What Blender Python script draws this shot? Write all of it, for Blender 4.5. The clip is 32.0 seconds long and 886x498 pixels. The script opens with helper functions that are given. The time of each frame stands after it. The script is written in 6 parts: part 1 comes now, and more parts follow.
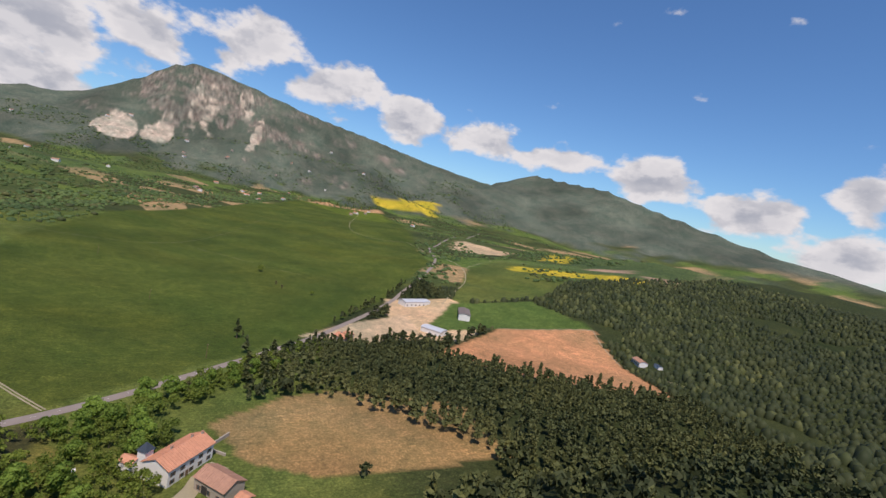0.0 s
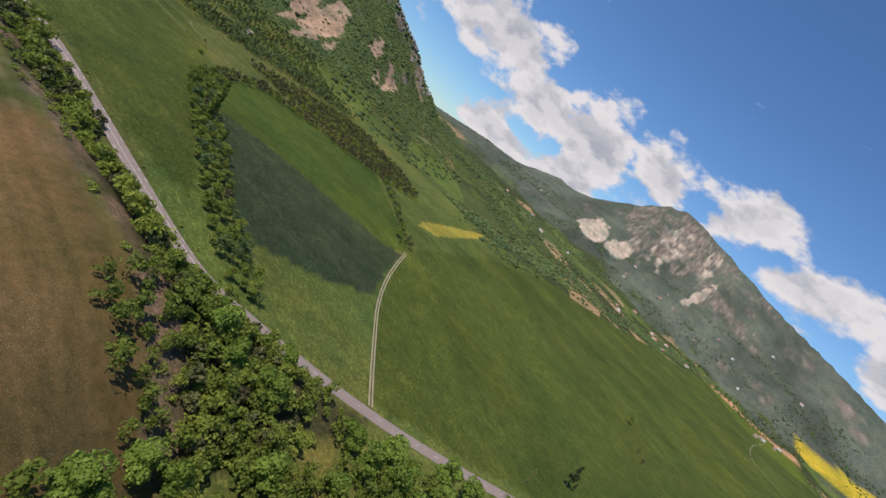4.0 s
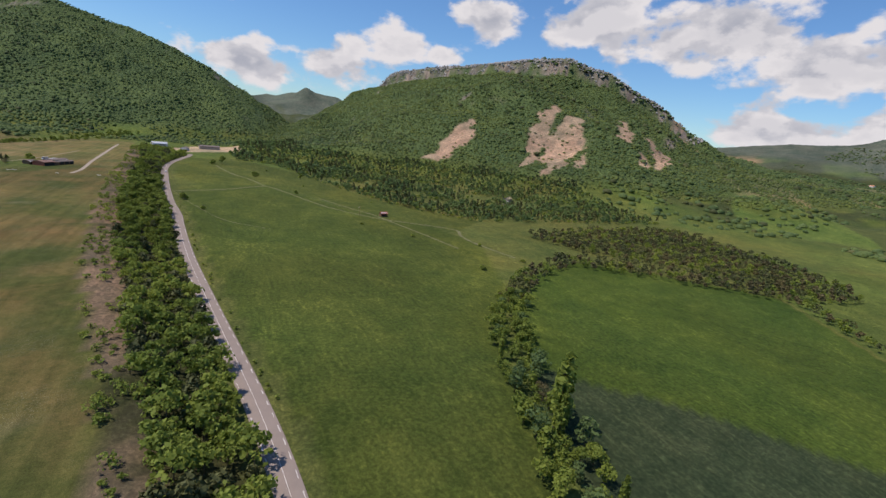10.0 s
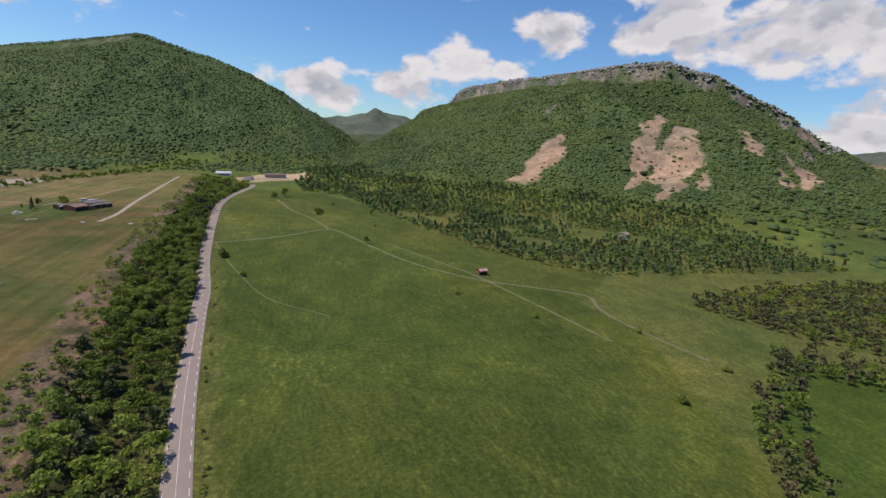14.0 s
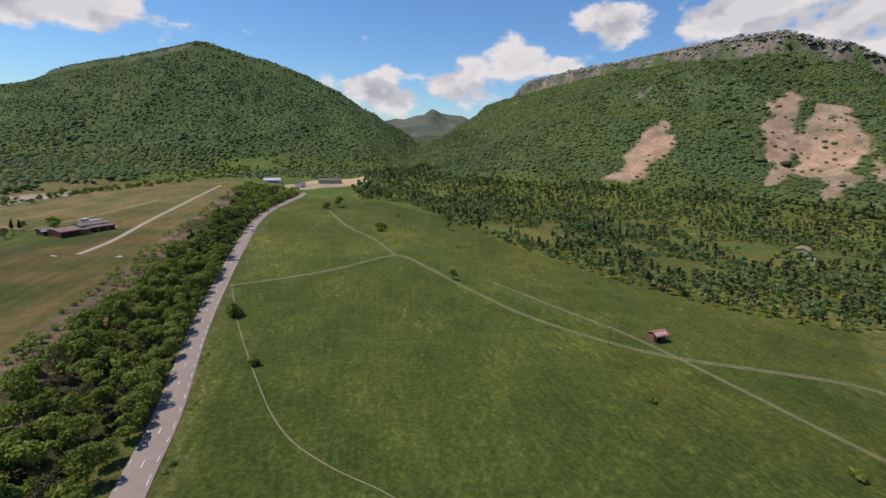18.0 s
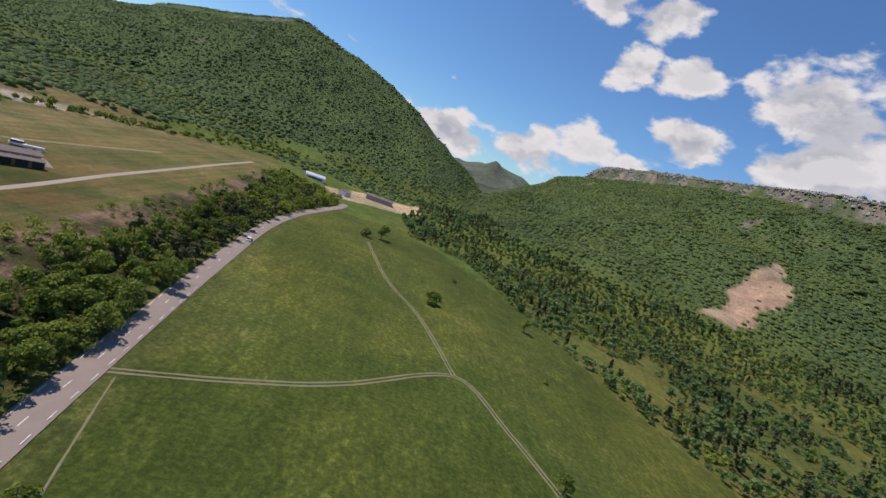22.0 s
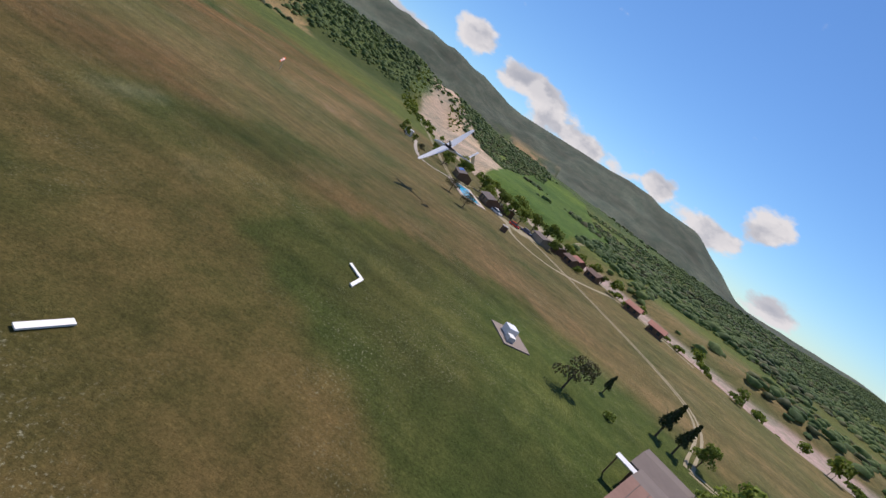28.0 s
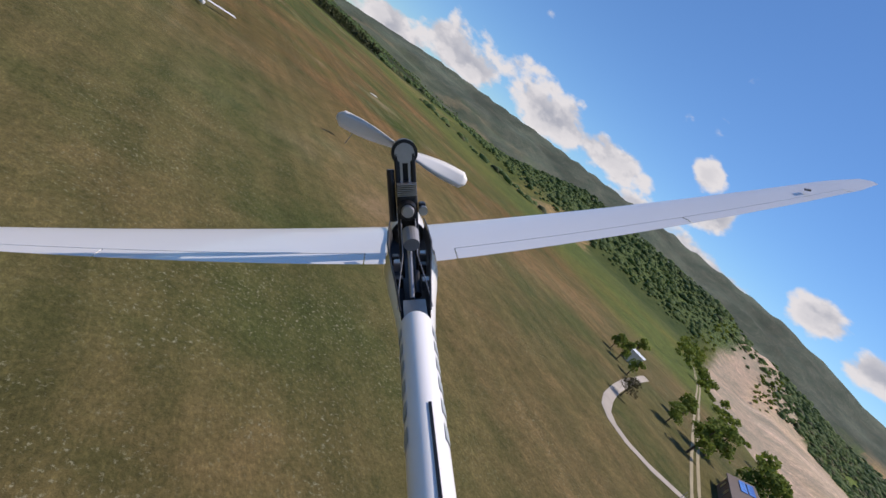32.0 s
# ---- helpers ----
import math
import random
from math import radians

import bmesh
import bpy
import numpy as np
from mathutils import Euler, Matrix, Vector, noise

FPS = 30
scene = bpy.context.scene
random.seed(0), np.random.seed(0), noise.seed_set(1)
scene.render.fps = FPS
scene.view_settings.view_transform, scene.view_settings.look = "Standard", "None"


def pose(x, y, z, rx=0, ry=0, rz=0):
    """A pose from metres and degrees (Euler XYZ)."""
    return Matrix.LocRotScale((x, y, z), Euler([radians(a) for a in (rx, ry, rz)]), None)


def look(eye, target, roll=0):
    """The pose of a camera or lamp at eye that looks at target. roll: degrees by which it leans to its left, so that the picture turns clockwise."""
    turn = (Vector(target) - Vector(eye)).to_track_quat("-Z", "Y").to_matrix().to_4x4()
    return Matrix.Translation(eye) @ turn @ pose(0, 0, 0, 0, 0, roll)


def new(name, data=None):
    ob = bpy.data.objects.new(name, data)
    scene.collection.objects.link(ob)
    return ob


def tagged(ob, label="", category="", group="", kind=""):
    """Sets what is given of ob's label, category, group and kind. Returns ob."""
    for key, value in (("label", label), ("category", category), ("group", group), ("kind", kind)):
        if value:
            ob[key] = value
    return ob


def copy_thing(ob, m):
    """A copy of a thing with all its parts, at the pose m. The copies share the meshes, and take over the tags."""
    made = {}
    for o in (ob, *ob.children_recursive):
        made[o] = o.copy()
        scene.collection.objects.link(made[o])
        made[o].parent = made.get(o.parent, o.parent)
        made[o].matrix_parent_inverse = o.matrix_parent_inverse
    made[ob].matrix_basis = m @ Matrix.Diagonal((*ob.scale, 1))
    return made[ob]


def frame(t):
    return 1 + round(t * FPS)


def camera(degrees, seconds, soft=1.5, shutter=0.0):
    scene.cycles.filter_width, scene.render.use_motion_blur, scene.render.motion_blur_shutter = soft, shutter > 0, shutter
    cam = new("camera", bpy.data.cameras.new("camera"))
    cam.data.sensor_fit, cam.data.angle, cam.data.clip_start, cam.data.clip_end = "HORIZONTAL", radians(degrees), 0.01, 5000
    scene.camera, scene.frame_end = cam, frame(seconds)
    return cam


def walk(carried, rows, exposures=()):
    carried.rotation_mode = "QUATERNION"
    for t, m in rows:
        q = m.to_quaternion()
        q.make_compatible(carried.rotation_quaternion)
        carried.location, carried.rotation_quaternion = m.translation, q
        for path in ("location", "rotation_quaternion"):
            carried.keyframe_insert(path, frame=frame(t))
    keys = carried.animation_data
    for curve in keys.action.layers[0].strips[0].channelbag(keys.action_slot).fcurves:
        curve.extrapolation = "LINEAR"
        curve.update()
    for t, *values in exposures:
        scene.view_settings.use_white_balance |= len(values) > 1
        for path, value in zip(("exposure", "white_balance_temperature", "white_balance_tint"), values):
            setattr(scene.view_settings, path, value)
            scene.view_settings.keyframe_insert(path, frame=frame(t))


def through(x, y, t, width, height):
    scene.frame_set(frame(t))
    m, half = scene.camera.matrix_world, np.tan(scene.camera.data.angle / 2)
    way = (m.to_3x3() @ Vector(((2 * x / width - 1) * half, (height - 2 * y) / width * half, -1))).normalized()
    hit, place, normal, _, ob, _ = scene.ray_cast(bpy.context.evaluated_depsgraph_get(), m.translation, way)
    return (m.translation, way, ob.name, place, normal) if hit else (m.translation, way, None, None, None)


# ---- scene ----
# ---- camera ----
cam = camera(89.4, 32.0)
PATH = [
    (0, (-163.25, -383.32, 88.51), (-161.448, -384.171, 88.338), 10.87),
    (0.5, (-154.24, -389.8, 85.84), (-152.382, -390.529, 85.719), 17.96),
    (1, (-144.09, -393.83, 83.04), (-142.174, -394.397, 82.951), 25.94),
    (1.5, (-132.93, -395.27, 80.24), (-130.968, -395.649, 80.166), 34.07),
    (2, (-121.36, -393.89, 77.64), (-119.366, -394.025, 77.568), 43.15),
    (2.5, (-110.22, -389.68, 75.14), (-108.226, -389.581, 75.023), 47.79),
    (3, (-99.99, -383.14, 72.7), (-98.029, -382.8, 72.507), 49.23),
    (3.5, (-90.71, -375.04, 70.29), (-88.823, -374.446, 69.998), 46.73),
    (4, (-81.93, -365.9, 68.04), (-80.143, -365.1, 67.631), 42.13),
    (4.5, (-73.32, -356.15, 66.13), (-71.649, -355.183, 65.609), 37.44),
    (6.5, (-44.09, -315.33, 59.8), (-42.927, -313.83, 59.168), 2.94),
    (7, (-39.22, -303.5, 59.26), (-38.098, -301.962, 58.647), 2.76),
    (7.5, (-34.52, -291.66, 58.84), (-33.429, -290.093, 58.243), 2.87),
    (8, (-29.97, -279.85, 58.59), (-28.902, -278.257, 58.017), 3.51),
    (8.5, (-25.71, -267.82, 58.64), (-24.678, -266.201, 58.094), 4.67),
    (9, (-21.83, -255.41, 59.09), (-20.835, -253.765, 58.553), 5.49),
    (9.5, (-18.3, -242.71, 59.84), (-17.343, -241.036, 59.316), 6.20),
    (10, (-15.27, -230.01, 60.63), (-14.387, -228.295, 60.118), 6.60),
    (10.5, (-12.88, -217.2, 61.34), (-12.093, -215.427, 60.843), 5.21),
    (11, (-10.97, -204.26, 62.01), (-10.217, -202.477, 61.516), 4.96),
    (11.5, (-9.33, -191.26, 62.62), (-8.602, -189.459, 62.147), 5.10),
    (12, (-7.81, -178.31, 63.17), (-7.102, -176.494, 62.709), 5.35),
    (12.5, (-6.37, -165.44, 63.63), (-5.678, -163.624, 63.171), 5.56),
    (13, (-4.97, -152.72, 63.92), (-4.298, -150.894, 63.454), 5.53),
    (13.5, (-3.61, -140.12, 63.9), (-2.959, -138.289, 63.435), 5.04),
    (14, (-2.36, -127.71, 63.41), (-1.738, -125.867, 62.931), 4.66),
    (14.5, (-1.37, -115.23, 62.49), (-0.775, -113.388, 61.996), 4.12),
    (16.5, (-0.14, -63.37, 55.97), (0.327, -61.495, 55.467), 2.73),
    (17, (0.09, -50.41, 54.8), (0.525, -48.523, 54.308), 2.65),
    (17.5, (0.11, -37.57, 53.93), (0.519, -35.677, 53.439), 2.43),
    (18, (0.1, -24.94, 53.3), (0.479, -23.035, 52.811), 2.26),
    (18.5, (0.09, -12.39, 52.8), (0.442, -10.478, 52.319), 2.11),
    (19, (0.01, -0.0, 52.33), (0.347, 1.907, 51.851), 2.90),
    (19.5, (-0.23, 12.25, 51.86), (0.096, 14.172, 51.383), 4.58),
    (20, (-0.96, 24.5, 51.27), (-0.643, 26.419, 50.811), 6.87),
    (20.5, (-2.44, 37.09, 50.47), (-2.122, 39.014, 50.034), 9.77),
    (21, (-4.81, 49.29, 49.51), (-4.496, 51.222, 49.101), 13.01),
    (21.5, (-8.04, 61.41, 48.45), (-7.734, 63.347, 48.083), 16.41),
    (22, (-12.04, 73.7, 47.21), (-11.781, 75.655, 46.884), 21.46),
    (22.5, (-16.22, 86.27, 45.77), (-16.073, 88.244, 45.513), 29.61),
    (23, (-20.39, 99.06, 44.14), (-20.406, 101.045, 43.929), 36.07),
    (23.5, (-24.78, 111.7, 42.32), (-25.021, 113.679, 42.108), 40.74),
    (24, (-29.7, 123.86, 40.3), (-30.187, 125.779, 40.041), 44.10),
    (24.5, (-35.29, 135.5, 38.13), (-36.045, 137.325, 37.814), 48.15),
    (26.8, (-72.45, 181.45, 26.41), (-74.259, 182.058, 25.821), 38.83),
    (27.5, (-89.34, 187.18, 22.58), (-91.259, 187.242, 22.016), 34.35),
    (28, (-102.73, 188.75, 20.1), (-104.656, 188.588, 19.588), 35.21),
    (28.5, (-116.34, 189.33, 18.36), (-118.268, 189.02, 17.934), 36.35),
    (29, (-129.6, 189.38, 17.12), (-131.49, 188.885, 16.672), 36.31),
    (29.5, (-142.91, 188.16, 16.3), (-144.742, 187.476, 15.887), 38.85),
    (30, (-155.94, 186.0, 15.82), (-157.705, 185.145, 15.418), 40.84),
    (30.5, (-168.35, 183.4, 15.57), (-170.016, 182.377, 15.158), 41.43),
    (31, (-180.1, 180.58, 15.45), (-181.651, 179.391, 15.018), 41.59),
    (31.5, (-191.77, 177.13, 15.3), (-193.179, 175.776, 14.855), 41.87),
    (32, (-203.82, 173.0, 15.02), (-205.074, 171.518, 14.543), 41.89),
]
walk(cam, [(t, look(eye, target, roll)) for t, eye, target, roll in PATH], exposures=[(0.0, 0.0, 6500, 17), (32.0, 0.0, 6500, 17)])

# ---- sky, sun ----
SUN_AZ, SUN_EL = -76.0, 61.0  # degrees clockwise from +y, and above the horizon
world = bpy.data.worlds.new("sky")
scene.world = world
world.use_nodes = True
wn, wl = world.node_tree.nodes, world.node_tree.links
wn.clear()
w_out = wn.new("ShaderNodeOutputWorld")
w_sky = wn.new("ShaderNodeTexSky")
w_sky.sky_type, w_sky.sun_disc = "NISHITA", False
w_sky.sun_elevation, w_sky.sun_rotation = radians(SUN_EL), radians(SUN_AZ)
w_sky.air_density, w_sky.dust_density, w_sky.ozone_density = 1.1, 0.0, 4.0
w_bg = wn.new("ShaderNodeBackground")
w_bg.inputs["Strength"].default_value = 0.10
w_cl = wn.new("ShaderNodeBackground")
w_cl.inputs["Strength"].default_value = 0.78
w_mix = wn.new("ShaderNodeMixShader")
w_tc = wn.new("ShaderNodeTexCoord")


def w_math(op, a, b=None):
    n = wn.new("ShaderNodeMath")
    n.operation = op
    for i, v in enumerate((a, b)):
        if v is None:
            continue
        if isinstance(v, (int, float)):
            n.inputs[i].default_value = v
        else:
            wl.new(v, n.inputs[i])
    return n.outputs[0]


def w_range(v, lo, hi, a=0.0, b=1.0):
    n = wn.new("ShaderNodeMapRange")
    n.interpolation_type = "SMOOTHSTEP"
    wl.new(v, n.inputs["Value"])
    n.inputs["From Min"].default_value, n.inputs["From Max"].default_value = lo, hi
    n.inputs["To Min"].default_value, n.inputs["To Max"].default_value = a, b
    return n.outputs["Result"]


# heaped clouds: azimuth and height above the horizon of each, half its width and half its height, all in degrees
CLOUD_BANKS = [(71, 10, 7, 4.5), (79, 11.5, 5, 3.5), (89, 13.5, 5.5, 3.2), (99, 11.6, 6, 2.8), (109, 10.2, 6, 2.4), (118, 9.2, 5, 2.0), (128, 8.6, 6, 2.0), (138, 7.8, 6, 2.2), (148, 5.5, 5, 2.2), (156, 2.2, 5, 2.4),
               (3, 5.0, 7, 2.2), (12, 5.8, 6, 2.6), (19, 8.2, 5, 2.6), (25, 8.3, 3, 1.4), (30, 12.8, 6, 2.3), (42, 12.2, 9, 3.0), (54, 12.4, 9, 3.6), (63, 8.6, 8, 3.6), (72, 4.6, 6, 4.0), (61, 3.4, 6, 2.2)]
CLOUDS_SOUTH = [(-163, 2.5, 6, 2.4), (-153, 5.5, 6, 2.6), (-142, 7.2, 7, 2.8), (-132, 7.8, 5, 2.4), (-126, 5.2, 5, 2.0), (-117, 5.4, 6, 1.9), (-123, 12.9, 2, 1.7), (-119, 10.3, 2.2, 1.9), (-106, 8.4, 3, 1.6), (-97, 7.8, 5, 1.6), (157, 9, 3, 2.6), (-175, 4.0, 6, 2.5)]
CLOUDS_HIGH = [(-27, 10.0, 7, 1.9), (-29, 15.2, 6, 2.7), (22, 23.9, 3.4, 2.3), (27, 18.3, 4.4, 2.1), (40, 19.0, 7, 3.4), (-1, 27.3, 4, 1.5), (6, 28.8, 2.2, 1.2), (16, 25.3, 3.4, 3.2), (21, 18.2, 2.8, 2.1), (-90, 5.4, 7, 1.9), (-78, 6.4, 2, 1.4), (-72, 5.2, 4, 1.8), (-67, 8.2, 2.8, 1.8), (-43, 11, 3.4, 3.2), (-62, 2.2, 3, 1.7)]


def cloud_at(az, el, wide, high):
    """1 in the middle of a cloud, falling off to below 0 outside it."""
    mp = wn.new("ShaderNodeMapping")
    mp.vector_type = "TEXTURE"
    a, e = radians(az), radians(el)
    mp.inputs["Location"].default_value = (math.sin(a) * math.cos(e), math.cos(a) * math.cos(e), math.sin(e))
    mp.inputs["Rotation"].default_value = (0, 0, -a)
    mp.inputs["Scale"].default_value = (math.sin(radians(wide)) * 1.25, 0.4, math.sin(radians(high)) * 1.25)
    wl.new(w_tc.outputs["Generated"], mp.inputs["Vector"])
    far = wn.new("ShaderNodeVectorMath")
    far.operation = "LENGTH"
    wl.new(mp.outputs[0], far.inputs[0])
    return w_math("SUBTRACT", 1.0, far.outputs["Value"])


def cloud_noise(shift, scale, detail):
    mp = wn.new("ShaderNodeMapping")
    mp.inputs["Location"].default_value = shift
    mp.inputs["Scale"].default_value = (1.0, 1.0, 1.7)
    wl.new(w_tc.outputs["Generated"], mp.inputs["Vector"])
    n = wn.new("ShaderNodeTexNoise")
    n.inputs["Scale"].default_value, n.inputs["Detail"].default_value, n.inputs["Roughness"].default_value = scale, detail, 0.54
    wl.new(mp.outputs[0], n.inputs["Vector"])
    return n.outputs[0]


w_cover = None
for row in CLOUD_BANKS + CLOUDS_SOUTH + CLOUDS_HIGH:
    c = cloud_at(*row)
    w_cover = c if w_cover is None else w_math("MAXIMUM", w_cover, c)
w_cover = w_math("MAXIMUM", w_cover, -0.35)
w_big = cloud_noise((3.1, 1.7, 0.4), 11.0, 9.0)
w_lit = cloud_noise((3.1 + 0.012, 1.7 - 0.012, 0.4 - 0.045), 11.0, 6.0)
w_val = w_math("ADD", w_cover, w_math("MULTIPLY", w_math("SUBTRACT", w_big, 0.5), 2.6))
w_mask = w_range(w_val, 0.12, 0.50)
w_thick = w_range(w_val, 0.25, 1.05)
w_side = w_range(w_math("SUBTRACT", w_big, w_lit), -0.10, 0.10)
w_tone = w_math("SUBTRACT", w_math("ADD", w_math("MULTIPLY", w_side, 0.55), 0.62), w_math("MULTIPLY", w_thick, 0.38))
w_ramp = wn.new("ShaderNodeMix")
w_ramp.data_type = "RGBA"
w_ramp.inputs["A"].default_value = (0.36, 0.41, 0.50, 1)
w_ramp.inputs["B"].default_value = (0.95, 0.95, 0.94, 1)
wl.new(w_tone, w_ramp.inputs["Factor"])
wl.new(w_ramp.outputs["Result"], w_cl.inputs["Color"])
w_blue = wn.new("ShaderNodeMix")
w_blue.data_type, w_blue.blend_type = "RGBA", "MULTIPLY"
w_blue.inputs["Factor"].default_value = 1.0
w_blue.inputs["B"].default_value = (0.70, 0.98, 1.20, 1)
wl.new(w_sky.outputs[0], w_blue.inputs["A"])
wl.new(w_blue.outputs["Result"], w_bg.inputs["Color"])
wl.new(w_mask, w_mix.inputs[0])
wl.new(w_bg.outputs[0], w_mix.inputs[1])
wl.new(w_cl.outputs[0], w_mix.inputs[2])
wl.new(w_mix.outputs[0], w_out.inputs[0])

sun = new("sun", bpy.data.lights.new("sun", "SUN"))
sun.data.energy, sun.data.angle, sun.data.color = 4.5, radians(0.53), (1.0, 0.90, 0.77)
s_dir = Vector((math.sin(radians(SUN_AZ)) * math.cos(radians(SUN_EL)), math.cos(radians(SUN_AZ)) * math.cos(radians(SUN_EL)), math.sin(radians(SUN_EL))))
sun.matrix_world = look(s_dir * 1000, (0, 0, 0))
scene.view_settings.exposure = 0.0


# ---- materials ----
def material(name):
    m = bpy.data.materials.new(name)
    m.use_nodes = True
    return m, m.node_tree.nodes, m.node_tree.links, m.node_tree.nodes["Principled BSDF"]


def noise_node(nodes, links, scale, detail=4.0, rough=0.55, vector=None, stretch=None):
    n = nodes.new("ShaderNodeTexNoise")
    n.inputs["Scale"].default_value, n.inputs["Detail"].default_value, n.inputs["Roughness"].default_value = scale, detail, rough
    if vector is None:
        tc = nodes.new("ShaderNodeTexCoord")
        vector = tc.outputs["Object"]
    if stretch:
        mp = nodes.new("ShaderNodeMapping")
        mp.inputs["Scale"].default_value = stretch[:3]
        mp.inputs["Rotation"].default_value = (0, 0, radians(stretch[3] if len(stretch) > 3 else 0))
        links.new(vector, mp.inputs["Vector"])
        vector = mp.outputs[0]
    links.new(vector, n.inputs["Vector"])
    return n.outputs["Fac"]


def mixed(nodes, links, kind, fac, a, b):
    n = nodes.new("ShaderNodeMix")
    n.data_type, n.blend_type = "RGBA", kind
    for key, v in (("Factor", fac), ("A", a), ("B", b)):
        if isinstance(v, (int, float)):
            n.inputs[key].default_value = v
        elif isinstance(v, tuple):
            n.inputs[key].default_value = (*v, 1)
        else:
            links.new(v, n.inputs[key])
    return n.outputs["Result"]


def ramped(nodes, links, v, lo, hi, a=0.0, b=1.0):
    n = nodes.new("ShaderNodeMapRange")
    links.new(v, n.inputs["Value"])
    n.inputs["From Min"].default_value, n.inputs["From Max"].default_value = lo, hi
    n.inputs["To Min"].default_value, n.inputs["To Max"].default_value = a, b
    return n.outputs["Result"]


def bumped(nodes, links, shader, height, strength, distance):
    b = nodes.new("ShaderNodeBump")
    b.inputs["Strength"].default_value, b.inputs["Distance"].default_value = strength, distance
    links.new(height, b.inputs["Height"])
    links.new(b.outputs[0], shader.inputs["Normal"])


def plain(name, colour, rough=0.6, metal=0.0, scale=3.0, vary=0.25, bump=0.0, spec=0.5):
    """A surface of one colour with stains and grain at two scales."""
    m, n, l, p = material(name)
    big = noise_node(n, l, scale * 0.15, 5)
    small = noise_node(n, l, scale, 6, 0.65)
    c = mixed(n, l, "MULTIPLY", 1.0, colour, mixed(n, l, "MIX", big, (1 - vary,) * 3, (1 + vary,) * 3))
    c = mixed(n, l, "MULTIPLY", 0.7, c, mixed(n, l, "MIX", small, (1 - vary,) * 3, (1 + vary,) * 3))
    l.new(c, p.inputs["Base Color"])
    p.inputs["Roughness"].default_value, p.inputs["Metallic"].default_value = rough, metal
    p.inputs["Specular IOR Level"].default_value = spec
    if bump:
        bumped(n, l, p, small, bump, 0.02)
    return m


def ground_material():
    """Grass, crops, bare soil and rock: the kind of cover is a mesh attribute; tufts, mown streaks and flowers vary it."""
    m, n, l, p = material("ground_cover")
    at = n.new("ShaderNodeAttribute")
    at.attribute_name = "cover"
    big = noise_node(n, l, 0.012, 6, 0.6)
    mid = noise_node(n, l, 0.11, 6, 0.65)
    fine = noise_node(n, l, 0.9, 7, 0.8)
    tuft = noise_node(n, l, 0.85, 6, 0.8)
    rows = noise_node(n, l, 0.8, 4, 0.6, stretch=(1.0, 0.14, 1.0, 24))
    c = mixed(n, l, "MULTIPLY", 1.0, at.outputs["Color"], mixed(n, l, "MIX", ramped(n, l, big, 0.3, 0.7), (0.70, 0.80, 0.74), (1.34, 1.18, 1.10)))
    c = mixed(n, l, "MULTIPLY", 1.0, c, mixed(n, l, "MIX", ramped(n, l, mid, 0.3, 0.7), (0.74, 0.80, 0.78), (1.30, 1.20, 1.16)))
    c = mixed(n, l, "MULTIPLY", 1.0, c, mixed(n, l, "MIX", ramped(n, l, fine, 0.3, 0.7), (0.70, 0.72, 0.70), (1.30, 1.28, 1.28)))
    # grass laid over by the wind in pale wisps
    warp = noise_node(n, l, 0.05, 3, 0.5)
    wisp = noise_node(n, l, 0.62, 5, 0.72, stretch=(1.0, 0.40, 1.0, 62))
    lay = n.new("ShaderNodeMath")
    lay.operation = "MULTIPLY"
    l.new(ramped(n, l, warp, 0.38, 0.62), lay.inputs[0])
    l.new(ramped(n, l, wisp, 0.50, 0.70), lay.inputs[1])
    c = mixed(n, l, "MULTIPLY", 1.0, c, mixed(n, l, "MIX", lay.outputs[0], (0.93, 0.93, 0.93), (1.75, 1.58, 1.55)))
    c = mixed(n, l, "MULTIPLY", 0.55, c, mixed(n, l, "MIX", ramped(n, l, rows, 0.3, 0.7), (0.72, 0.76, 0.72), (1.28, 1.22, 1.2)))
    c = mixed(n, l, "MULTIPLY", 1.0, c, mixed(n, l, "MIX", ramped(n, l, tuft, 0.45, 0.68), (0.80, 0.80, 0.80), (1.65, 1.58, 1.5)))
    # short airfield grass: blades, dry stalks and small pale flowers
    blade = noise_node(n, l, 3.4, 5, 0.8)
    flower = ramped(n, l, noise_node(n, l, 4.6, 3, 0.7), 0.58, 0.72)
    drift = ramped(n, l, noise_node(n, l, 0.055, 4, 0.6), 0.47, 0.62)
    dots = n.new("ShaderNodeMath")
    dots.operation = "MULTIPLY"
    l.new(flower, dots.inputs[0])
    l.new(drift, dots.inputs[1])
    stalk = noise_node(n, l, 6.5, 4, 0.75, stretch=(1.0, 0.35, 1.0, 40))
    patch = noise_node(n, l, 0.035, 5, 0.6)
    g = mixed(n, l, "MULTIPLY", 1.0, at.outputs["Color"], mixed(n, l, "MIX", ramped(n, l, patch, 0.34, 0.66), (0.66, 0.80, 0.66), (1.40, 1.14, 1.22)))
    g = mixed(n, l, "MULTIPLY", 1.0, g, mixed(n, l, "MIX", ramped(n, l, blade, 0.36, 0.64), (0.74, 0.76, 0.74), (1.26, 1.23, 1.24)))
    g = mixed(n, l, "MULTIPLY", 1.0, g, mixed(n, l, "MIX", ramped(n, l, stalk, 0.50, 0.68), (0.95, 0.95, 0.95), (1.32, 1.28, 1.26)))
    g = mixed(n, l, "MULTIPLY", 0.5, g, mixed(n, l, "MIX", ramped(n, l, noise_node(n, l, 0.35, 3, 0.5, stretch=(1.0, 0.03, 1.0, 8)), 0.4, 0.6), (0.75, 0.78, 0.75), (1.25, 1.2, 1.22)))
    clod = noise_node(n, l, 0.42, 6, 0.7)
